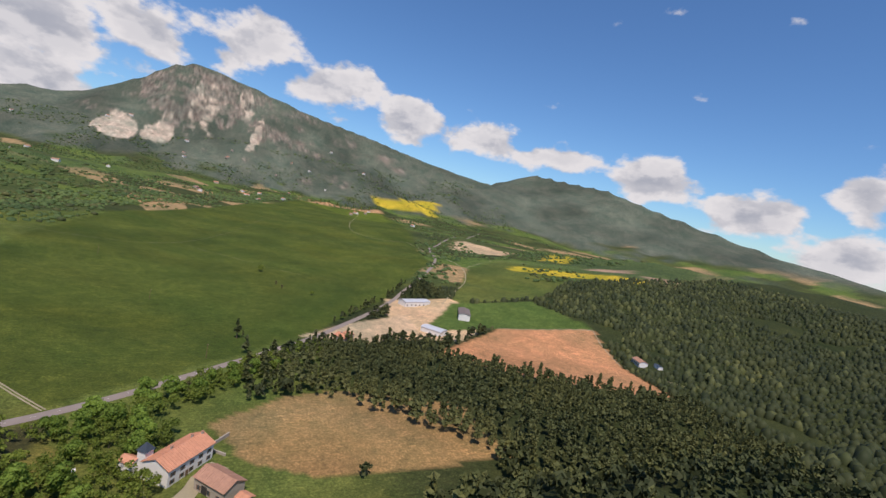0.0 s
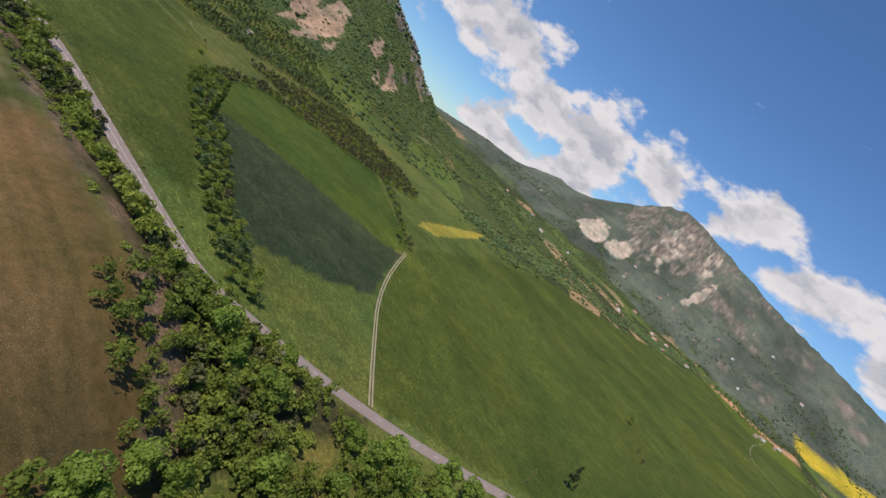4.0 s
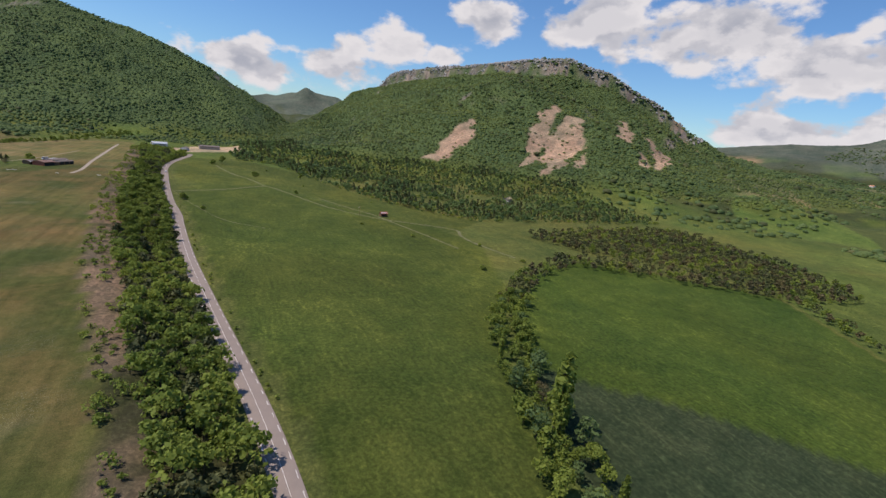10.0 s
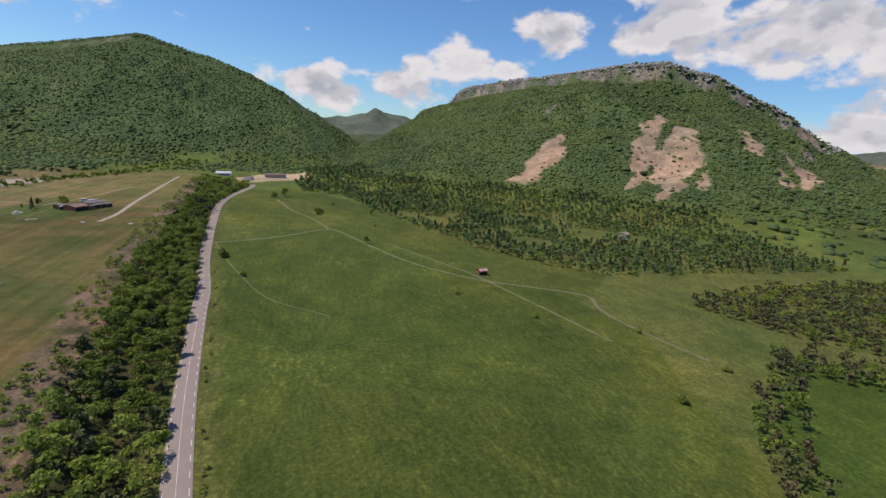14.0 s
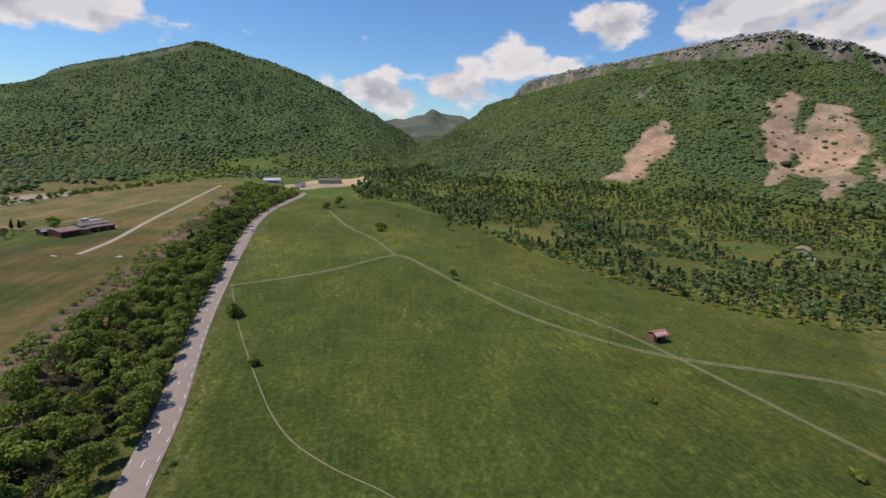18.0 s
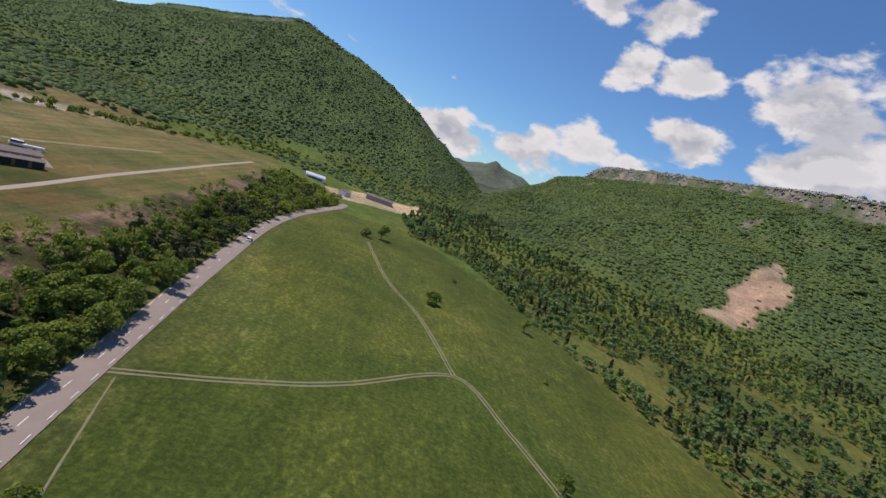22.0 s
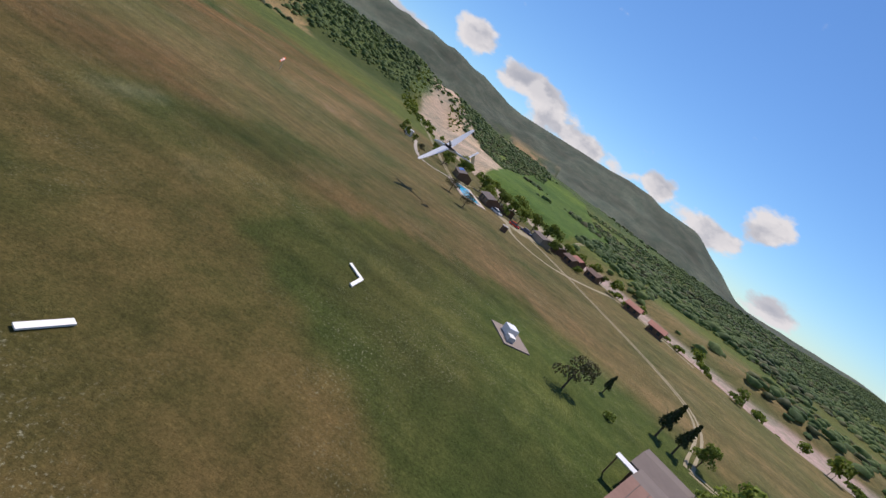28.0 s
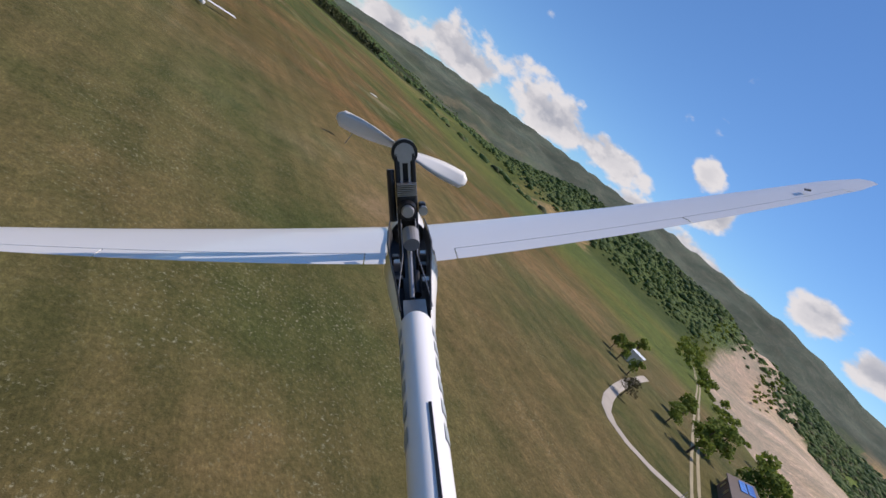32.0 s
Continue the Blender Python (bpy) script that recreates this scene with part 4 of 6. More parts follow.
def plant(kind, x, y, scale=1.0, label="", category="tree", group="", pick=None, turn=None):
    """Sets a tree on the ground: the first one planted of each model is the model itself."""
    rows = MODELS[kind]
    k = int(hashed(x, y, 1.0) * len(rows)) if pick is None else pick
    m = Matrix.Translation((x, y, height(x, y) - 0.1)) @ pose(0, 0, 0, 0, 0, 360 * hashed(x, y, 2.0))
    src = rows[k]
    src.scale = (scale, scale, scale * (0.9 + 0.25 * hashed(x, y, 4.0)))
    if src not in used:
        used.add(src)
        src.matrix_basis = m @ Matrix.Diagonal((*src.scale, 1))
        ob = src
    else:
        ob = copy_thing(src, m)
    return tagged(ob, label, category, group)


def scatter(seed, count, x0, x1, y0, y1, keep, gap):
    """Random spots that keep(x, y) allows and that stand gap apart."""
    rng = np.random.default_rng(seed)
    xs, ys = rng.uniform(x0, x1, count), rng.uniform(y0, y1, count)
    ok = keep(xs, ys)
    xs, ys = xs[ok], ys[ok]
    cells, out = {}, []
    for x, y in zip(xs, ys):
        c = (int(x // gap), int(y // gap))
        if any(math.hypot(x - a, y - b) < gap for i in (-1, 0, 1) for j in (-1, 0, 1) for a, b in cells.get((c[0] + i, c[1] + j), ())):
            continue
        cells.setdefault(c, []).append((x, y))
        out.append((x, y))
    return np.array(out)


def grove(name, spots, kinds, count, size, scale, label, seed, category="woodland", mats=None):
    """Many trees as one growth: each crown of leaf clumps on a thin stem."""
    rng = np.random.default_rng(seed)
    shapes = [crown_arrays(rng, *k, count, size) for k in kinds]
    z = terrain(spots[:, 0], spots[:, 1])
    vs, fs, mi, base = [], [], [], 0
    for i, (x, y) in enumerate(spots):
        j = int(hashed(x, y, 7.0) * len(shapes))
        v, f = shapes[j]
        s = scale * (0.65 + 0.7 * hashed(x, y, 8.0))
        a = 6.283 * hashed(x, y, 9.0)
        r = np.array(((math.cos(a), -math.sin(a), 0), (math.sin(a), math.cos(a), 0), (0, 0, 1)))
        vs.append(v @ r.T * s + (x, y, z[i]))
        fs.append(f + base)
        mi.append(np.full(len(f), j if mats else 0))
        base += len(v)
        w = 0.12 * s
        top = kinds[j][1] * 0.55 * s
        st = np.array([(-w, -w, -0.5), (w, -w, -0.5), (w * 0.5, w * 0.5, top), (-w * 0.5, w * 0.5, top)]) + (x, y, z[i])
        vs.append(st)
        fs.append(np.arange(4)[None] + base)
        mi.append(np.full(1, len(mats) if mats else 1))
        base += 4
    me = array_mesh(name, np.concatenate(vs), np.concatenate(fs))
    for m in [*(mats or [M_LEAF]), M_BARK]:
        me.materials.append(m)
    me.polygons.foreach_set("material_index", np.concatenate(mi).astype(np.int32))
    return tagged(new(name, me), label, category, kind="stuff")


# single trees in the meadows and hedges
LONE = [(-25.5, 84, 1.35, "round"), (-38.5, 117, 0.9, "round"), (40, 152, 0.9, "broad"), (110.6, -35, 0.62, "round"), (97, 33, 0.5, "round"), (149, -18, 0.5, "round"), (105, 154, 0.85, "bush"), (149, 157, 1.15, "round"), (177, 145, 0.95, "round"),
        (14, 247, 1.0, "round"), (17, 255, 0.8, "round"), (-23, 332, 1.0, "round"), (-14, 338, 0.8, "broad"), (139, 17, 0.5, "round"), (434, -421, 1.2, "broad"), (181, -400, 1.5, "pine"), (178, -396, 1.4, "pine"), (330, -470, 0.9, "broad"),
        (57, -160, 1.2, "poplar"), (59.5, -157, 1.1, "poplar"), (54.5, -164, 1.0, "poplar"), (196, -212, 1.2, "broad"), (203, -203, 1.1, "broad"), (350, -440, 1.0, "brown"), (365, -435, 0.8, "brown"), (70, 60, 0.5, "bush"), (55, 210, 0.8, "bush"), (30, 300, 0.9, "bush"), (60, 260, 0.8, "broad")]
for x, y, s, kind in LONE:
    plant(kind, x, y, s, {"broad": "round leafy green tree standing alone in the meadow", "round": "broad low-crowned green tree in the meadow", "pine": "dark pointed conifer standing in the field", "poplar": "tall slim poplar in the hedge between the crops", "bush": "low round green bush in the meadow", "brown": "brownish half-bare tree in the field"}[kind], "bush" if kind == "bush" else "tree")

# wood along the bank between airfield and road: the nearest trees singly, the rest as one growth
def in_belt(x, y):
    xb, xr = at_y(EDGE, y), at_y(ROAD, y)
    return (x > xb + 6.5 + 5 * smooth(y, -130, 0) + 4 * fbm(x, y, 25, 2, 61)) & (x < xr - np.where(y < -215, 11, 3.7))


belt = scatter(1, 42000, -125, 20, -330, 420, in_belt, 2.9)
close = (belt[:, 1] > 20) & (belt[:, 1] < 190)
for x, y in belt[close][:125]:
    plant("broad" if hashed(x, y, 3.3) > 0.06 else "brown", x, y, 0.60 + 0.32 * hashed(x, y, 5.5), "leafy green tree in the wood beside the road", "tree", "trees of the roadside wood")
rest = np.concatenate([belt[~close], belt[close][125:]])
by_road = (rest[:, 1] > -20) & (rest[:, 1] < 290)
KINDS = [("broad", 6.0, 2.8), ("broad", 5.0, 2.5), ("bush", 4.0, 2.2), ("broad", 5.5, 2.4)]
grove("roadside_wood", rest[by_road], KINDS, 240, 0.38, 0.95, "dense leafy green wood on the bank beside the road", 5, mats=[M_LEAF, M_LEAF, M_LEAF, M_PINE])
grove("roadside_wood", rest[~by_road], KINDS, 190, 0.42, 0.95, "leafy green wood further along the bank beside the road", 4, mats=[M_LEAF, M_LEAF, M_LEAF, M_PINE])
edge_spots = scatter(2, 9000, -125, 0, -330, 420, lambda x, y: (np.abs(x - at_y(EDGE, y) - 6.5) < 7.5) & (fbm(x, y, 18, 2, 71) > -0.3), 2.4)
grove("bank_scrub", edge_spots, [("bush", 2.2, 1.4), ("bush", 1.6, 1.2), ("bush", 3.0, 1.8)], 90, 0.24, 1.0, "low dark scrub on the bare earth bank", 6, "scrub")

verge_spots = scatter(23, 5000, -70, 60, -285, 120, lambda x, y: (np.abs(x - at_y(ROAD, y) - 4.4) < 0.7) & (fbm(x, y, 22, 2, 72) > -0.25), 0.95)
grove("verge_bushes", verge_spots, [("bush", 0.9, 0.6), ("bush", 1.3, 0.7)], 26, 0.2, 1.0, "low bushes and tall weeds along the verge of the road", 16, "scrub")

# hedge of tall trees between the crops, and the roadside trees further south
HEDGE = [(98, -80), (82, -102), (66, -132), (54, -162), (45, -190), (37, -214), (29, -238), (23, -275)]
hd = scatter(3, 2500, 0, 112, -290, -76, lambda x, y: near(HEDGE, x, y)[0] < 7.0, 3.3)
grove("hedge_trees", hd[36:], [("broad", 7.0, 3.0), ("broad", 8.5, 3.2), ("broad", 6.0, 2.8)], 190, 0.44, 0.85, "dense leafy hedge of trees between the crop fields", 8, "hedge", mats=[M_LEAF, M_WOODS, M_LEAF])
for x, y in hd[:36]:
    plant("poplar" if hashed(x, y, 6.1) > 0.93 else ("brown" if hashed(x, y, 6.2) > 0.86 else "broad"), x, y, 0.52 + 0.3 * hashed(x, y, 5.5), "leafy tree in the hedge between two crop fields", "tree", "trees of the field hedge")
EAST_WOOD = [(200, 50), (275, 66), (400, 66), (385, -40), (360, -100), (300, -95), (285, -60), (225, 0)]
hedge2 = scatter(4, 26000, 60, 480, -260, 120, lambda x, y: inside(EAST_WOOD, x, y) | (near([(195, -14), (150, -36), (122, -57), (100, -79)], x, y)[0] < 6) | (near([(195, -16), (250, -62), (290, -95), (335, -100)], x, y)[0] < 13) | (near([(290, -95), (205, -215)], x, y)[0] < 3), 3.8)
grove("field_wood", hedge2, [("broad", 6.5, 3.2), ("broad", 7.5, 3.0), ("broad", 6.8, 2.8)], 64, 0.75, 0.72, "line of mixed brown and green trees along the fields", 7, mats=[M_LEAF, M_PINE, M_LEAF_DRY])

# wooded grounds round the farmhouse, and the pine wood behind it
def by_house(x, y):
    xr = at_y(ROAD, y)
    free = (np.hypot(x - 18, y + 332) > 9) & (np.hypot(x - 10, y + 377) > 15) & (np.hypot(x + 5, y + 391) > 12) & (np.hypot(x - 6, y + 346) > 5) & (np.hypot(x + 16, y + 372) > 8)
    west = (x > -32) & (x < 36) & (y < -286) & (y > -372) & (x < xr - 12)
    return free & (west | ((x < -24) & (x > -60) & (y <= -330) & (y > -372)) | (near([(30, -345), (60, -362), (110, -405), (160, -455)], x, y)[0] < 10))


hs = scatter(8, 7000, -60, 170, -480, -270, by_house, 3.7)
tall = scatter(28, 3000, -60, 110, -420, -280, by_house, 7.0)
for x, y in tall[:40]:
    plant("tall", x, y, 0.8 + 0.5 * hashed(x, y, 5.5), "tall full-crowned green tree in the grounds of the farmhouse", "tree", "tall trees round the farmhouse")
for x, y in hs[:20]:
    plant("brown" if hashed(x, y, 6.2) > 0.88 else "broad", x, y, 0.6 + 0.32 * hashed(x, y, 5.5), "leafy tree in the grounds of the farmhouse", "tree", "trees round the farmhouse")
grove("farmhouse_wood", hs[20:], [("broad", 7.5, 3.6), ("broad", 8.5, 3.4)], 200, 0.46, 0.78, "leafy wood round the farmhouse", 9)
pines = scatter(9, 9000, -60, 230, -760, -400, lambda x, y: (inside([(82, -425), (120, -410), (180, -480), (150, -520), (112, -590), (56, -712), (-30, -700), (-40, -560), (4, -512), (45, -470)], x, y)) & (fbm(x, y, 30, 2, 81) > -0.5), 4.0)
grove("pine_wood", pines, [("pine", 10.5, 2.6), ("pine", 9.0, 2.4), ("broad", 8.5, 2.8)], 100, 0.72, 1.05, "dense dark pine wood with bare reddish trunks", 10, mats=[M_PINE, M_PINE, M_PINE])
PINE_EDGE = [(82, -425), (120, -410), (180, -480), (150, -520), (112, -590), (56, -712), (-30, -700), (-40, -560), (4, -512), (45, -470)]


def in_south(x, y):
    k = (fbm(x, y, 110, 3, 83) > np.where(x < 120, -0.7, -0.42)) & (np.abs(x - at_y(ROAD, y)) > 12) & (np.hypot(x - 5, y + 380) > 62) & ((y < -455) | (x > -10)) & ~inside(PINE_EDGE, x, y) & (np.hypot(x - 188, y + 478) > 20) & (np.hypot(x - 140, y + 774) > 18)
    for i in (4, 11, 13, 16, 17, 19, 20):
        k &= ~inside(FIELDS[i][0], x, y)
    return k


swood = scatter(10, 60000, -420, 430, -1300, -400, in_south, 5.0)
near_s = swood[:, 1] > -640
grove("southern_wood", swood[near_s][:3800], [("broad", 8.0, 3.6), ("pine", 9.5, 2.6)], 38, 1.35, 0.95, "mixed dark wood on the slope south of the fields", 11, mats=[M_DARKPINE, M_PINE])


# forests on the mountains: each crown a small uneven ball of foliage
def canopy(name, spots, size, mats, label, seed, flat=0.48, category="forest", rounded=True):
    a = np.arange(5) * 1.2566
    v0 = np.concatenate([[(0, 0, 1.0)], np.stack([0.86 * np.cos(a), 0.86 * np.sin(a), 0 * a + 0.45], -1), np.stack([0.95 * np.cos(a + 0.63), 0.95 * np.sin(a + 0.63), 0 * a - 0.5], -1)])
    f0 = np.array([f for k in range(5) for f in ((0, 1 + k, 1 + (k + 1) % 5), (1 + k, 6 + k, 1 + (k + 1) % 5), (6 + k, 6 + (k + 1) % 5, 1 + (k + 1) % 5))])
    rng = np.random.default_rng(seed)
    n = len(spots)
    z = terrain(spots[:, 0], spots[:, 1])
    s = size * (0.55 + 1.0 * rng.random(n) ** 1.6)
    jit = rng.uniform(0.7, 1.3, (n, len(v0), 1))
    v = v0[None] * jit * s[:, None, None] * np.array((1, 1, flat)) + np.stack([spots[:, 0], spots[:, 1], z + 0.35 * s], -1)[:, None]
    f = f0[None] + (np.arange(n) * len(v0))[:, None, None]
    me = array_mesh(name, v.reshape(-1, 3), f.reshape(-1, 3))
    for m in mats:
        me.materials.append(m)
    me.polygons.foreach_set("material_index", np.repeat((rng.random(n) < np.clip(0.16 + 0.5 * fbm(spots[:, 0], spots[:, 1], 140, 3, 88), 0.03, 0.6)).astype(np.int32) if len(mats) > 1 else np.zeros(n, np.int32), len(f0)))
    me.polygons.foreach_set("use_smooth", np.full(len(me.polygons), rounded))
    return tagged(new(name, me), label, category, kind="stuff")


def bare(x, y):
    return (scree(x, y) > 0.85) | (hashed(np.floor(x / 3), np.floor(y / 3), 6.6) > 0.94)


def steep(x, y):
    return np.hypot(terrain(x + 4, y) - terrain(x - 4, y), terrain(x, y + 4) - terrain(x, y - 4)) / 8


def on_main(x, y):
    z = terrain(x, y)
    seen = (y < 780) | (x < np.interp(y, (780, 1050, 1400, 1764), (850, 790, 750, 710)))
    crest = near(CRESTS[0][0], x, y)
    return (z > 3) & seen & ((crest[0] > 26) | (crest[1] < 120)) & bare(x, y) & (steep(x, y) < 1.0) & (fbm(x, y, 90, 4, 91) > -0.95 + 0.8 * smooth(-z, -40, 0))


canopy("southern_forest", swood[~near_s], 2.7, [M_DARKPINE, M_PINE], "dark forest on the hills south of the fields", 18, 1.5)
canopy("mountain_forest", scatter(12, 170000, 80, 1250, 110, 2000, on_main, 3.6), 2.1, [M_SLOPE, M_OAKS], "green broadleaf forest with dark pines covering the rocky mountain", 12)
canopy("hillside_forest", scatter(13, 130000, -1500, 260, 500, 2300, lambda x, y: ((terrain(x, y) > 0) | ((y > 560) & (x > -170))) & (near(CRESTS[1][0], x, y)[2] > -0.6) & (steep(x, y) < np.where(x > -40, 0.62, 1.0)) & (near(RIVER, x, y)[0] > 40) & (fbm(x, y, 120, 4, 92) > -0.75), 4.2), 2.3, [M_WOODS, M_OAKS], "unbroken green forest on the steep hillside", 13)
GLADES = [((237, 311), 22), ((263, 278), 20), ((267, 229), 24), ((180, 192), 20), ((184, 240), 16), ((230, 250), 14), ((150, 300), 13), ((300, 200), 22), ((205, 290), 15), ((150, 215), 14), ((245, 200), 18), ((130, 255), 10), ((215, 340), 14), ((285, 320), 16)]


def glade(x, y):
    k = np.ones(np.shape(x), bool)
    for (gx, gy), r in GLADES:
        k &= np.hypot(x - gx, y - gy) * (1 + 0.4 * fbm(x, y, 25, 3, 97)) > r
    return k


foot = scatter(14, 60000, -160, 420, 100, 640, lambda x, y: (x > np.interp(y, (100, 120, 165, 215, 300, 372, 385, 470, 520, 640), (190, 152, 118, 97, 66, 44, 3, -4, 12, 10))) & (terrain(x, y) <= 8) & (fbm(x, y, 40, 3, 93) > -0.42) & glade(x, y), 3.5)
grove("foothill_wood", foot[:5600], [("broad", 6.0, 2.9), ("broad", 4.6, 2.3), ("bush", 3.2, 2.0), ("pine", 6.5, 2.0), ("bush", 2.4, 1.5)], 42, 0.85, 0.9, "mixed wood of green trees and dark pines at the mountain's foot", 14, mats=[M_WOODS, M_WOODS, M_LEAF, M_PINE, M_WOODS])


def far_bank(x, y):
    return (near(RIVER, x, y)[0] > 27) & (x < at_y(RIVER, y)) & ~inside(FIELDS[22][0], x, y) & ~inside(FIELDS[14][0], x, y) & (fbm(x, y, 60, 3, 98) > -0.3)


canopy("river_wood", scatter(20, 26000, -1000, -150, 60, 700, far_bank, 4.6), 2.7, [M_WOODS, M_PINE], "dense green wood beyond the gravel river", 20)
river_trees = scatter(15, 12000, -900, -110, -300, 640, lambda x, y: (near(RIVER, x, y)[0] > np.where(y > 340, 0, 24)) & (near(RIVER, x, y)[0] < 46) & (x < np.where(y > 380, -125, -195)) & ~((x < at_y(RIVER, y)) & (y > 60)), 4.2)
grove("riverside_trees", river_trees[:1900], [("broad", 5.5, 2.7), ("bush", 3.5, 2.0)], 110, 0.55, 0.9, "scrubby green trees along the gravel river", 15)
sw_hill = scatter(19, 30000, -1250, -330, -1100, 200, lambda x, y: (terrain(x, y) > 6) & (near(RIVER, x, y)[0] > 45), 5.5)
canopy("wooded_hill", sw_hill, 3.6, [M_WOODS, M_WOODS], "bright green forest on the low hill beyond the airfield", 19)
valley = scatter(16, 60000, -1500, 2700, -1900, 900, lambda x, y: (fbm(x, y, 130, 3, 95) > np.where(x > 500, -0.06, 0.03)) & (np.hypot(x, y) > 470) & bare(x, y) & ((x > 430) | (x < -420)) & ~(inside(FIELDS[4][0], x, y) | inside(FIELDS[6][0], x, y) | inside(FIELDS[7][0], x, y)), 7.5)
canopy("valley_woods", valley, 4.2, [M_WOODS, M_PINE], "patches of wood and hedges between the valley's fields", 16)
BELT_E = [(560, -70), (760, -130), (1000, -205), (1300, -290), (1700, -430), (2000, -560), (2150, -760)]
canopy("valley_tree_belt", scatter(21, 40000, 540, 2200, -820, 0, lambda x, y: (near(BELT_E, x, y)[0] < 48 + 30 * fbm(x, y, 90, 3, 99)) & ~inside(FIELDS[6][0], x, y), 6.5), 4.0, [M_WOODS, M_PINE], "broad belt of green trees along the valley stream", 21)
crags = scatter(22, 60000, 430, 1130, 400, 1860, lambda x, y: (near(CRESTS[0][0], x, y)[0] < 40 + 14 * fbm(x, y, 60, 3, 58)) & (near(CRESTS[0][0], x, y)[1] > 110) & (fbm(x, y, 40, 3, 59) > -0.25), 4.0)
canopy("summit_crags", crags, 2.9, [M_ROCK], "grey limestone crags along the mountain's edge", 22, 0.85, "rocks", False)


# ---- buildings ----
def part(name, bm, mat, parent, label="", smooth_faces=False):
    """Links a bmesh as one mesh object under a thing or a part."""
    me = bpy.data.meshes.new(name)
    bmesh.ops.recalc_face_normals(bm, faces=bm.faces)
    if smooth_faces:
        for f in bm.faces:
            f.smooth = True
    bm.to_mesh(me)
    bm.free()
    me.materials.append(mat)
    ob = new(name, me)
    ob.parent = parent
    if label:
        ob["label"] = label
    return ob


def box(x0, x1, y0, y1, z0, z1, bevel=0.0, bm=None):
    bm = bm or bmesh.new()
    r = bmesh.ops.create_cube(bm, size=1, matrix=Matrix.Translation(((x0 + x1) / 2, (y0 + y1) / 2, (z0 + z1) / 2)) @ Matrix.Diagonal((x1 - x0, y1 - y0, z1 - z0, 1)))
    if bevel:
        es = list({e for v in r["verts"] for e in v.link_edges})
        bmesh.ops.bevel(bm, geom=es, offset=bevel, segments=2, affect="EDGES", profile=0.6)
    return bm


def tube(a, b, r0, r1=None, n=10, bm=None, caps=True):
    bm = bm or bmesh.new()
    a, b = Vector(a), Vector(b)
    q = (b - a).to_track_quat("Z", "Y").to_matrix()
    r1 = r0 if r1 is None else r1
    rings = [[bm.verts.new(p + q @ Vector((math.cos(6.2832 * k / n) * r, math.sin(6.2832 * k / n) * r, 0))) for k in range(n)] for p, r in ((a, r0), (b, r1))]
    for k in range(n):
        bm.faces.new((rings[0][k], rings[0][(k + 1) % n], rings[1][(k + 1) % n], rings[1][k]))
    if caps:
        bm.faces.new(rings[0][::-1])
        bm.faces.new(rings[1])
    return bm


def thing(name, x, y, deg, label, category, group="", z=None):
    root = new(name)
    root.matrix_world = pose(x, y, height(x, y) if z is None else z, 0, 0, deg)
    return tagged(root, label, category, group)


def gable_walls(L, W, eave, ridge, deep=2.0):
    """Four walls with gables at the ends, standing a little into the ground."""
    bm = bmesh.new()
    a, b = L / 2, W / 2
    prof = [(-b, -deep), (b, -deep), (b, eave), (0, ridge), (-b, eave)]
    ends = [[bm.verts.new((x, y, z)) for y, z in prof] for x in (-a, a)]
    bm.faces.new(ends[0][::-1])
    bm.faces.new(ends[1])
    for k in (0, 1, 4):
        bm.faces.new((ends[0][k], ends[0][(k + 1) % 5], ends[1][(k + 1) % 5], ends[1][k]))
    for k in (2, 3):
        bm.faces.new((ends[0][k], ends[0][(k + 1) % 5], ends[1][(k + 1) % 5], ends[1][k]))
    return bm


def roof_side(L, W, eave, ridge, side, over=0.5, thick=0.18):
    bm = bmesh.new()
    a = L / 2 + over
    run = W / 2
    drop = (ridge - eave) / run * over
    pts = [(0, ridge), (side * (run + over), eave - drop)]
    vs = []
    for x in (-a, a):
        for y, z in pts:
            vs += [bm.verts.new((x, y, z + 0.02)), bm.verts.new((x, y, z + thick + 0.02))]
    for f in ((1, 3, 7, 5), (0, 4, 6, 2), (0, 1, 5, 4), (2, 6, 7, 3), (0, 2, 3, 1), (4, 5, 7, 6)):
        bm.faces.new([vs[i] for i in f])
    return bm


def roof_rows(L, W, eave, ridge, side, parent, mat, pitch=0.9, over=0.5):
    """Raised courses of tile along one slope."""
    slope = math.hypot(W / 2 + over, (ridge - eave) * (1 + over / (W / 2)))
    n = max(3, int((L + 2 * over) / pitch))
    up = (ridge - eave) / (W / 2)
    for k in range(n):
        x = -L / 2 - over + (k + 0.5) * (L + 2 * over) / n
        bm = bmesh.new()
        a, b = Vector((x, 0.05 * side, ridge + 0.23)), Vector((x, side * (W / 2 + over), eave - up * over + 0.23))
        tube(a, b, 0.11, 0.11, 6, bm)
        part("tile_row", bm, mat, parent)


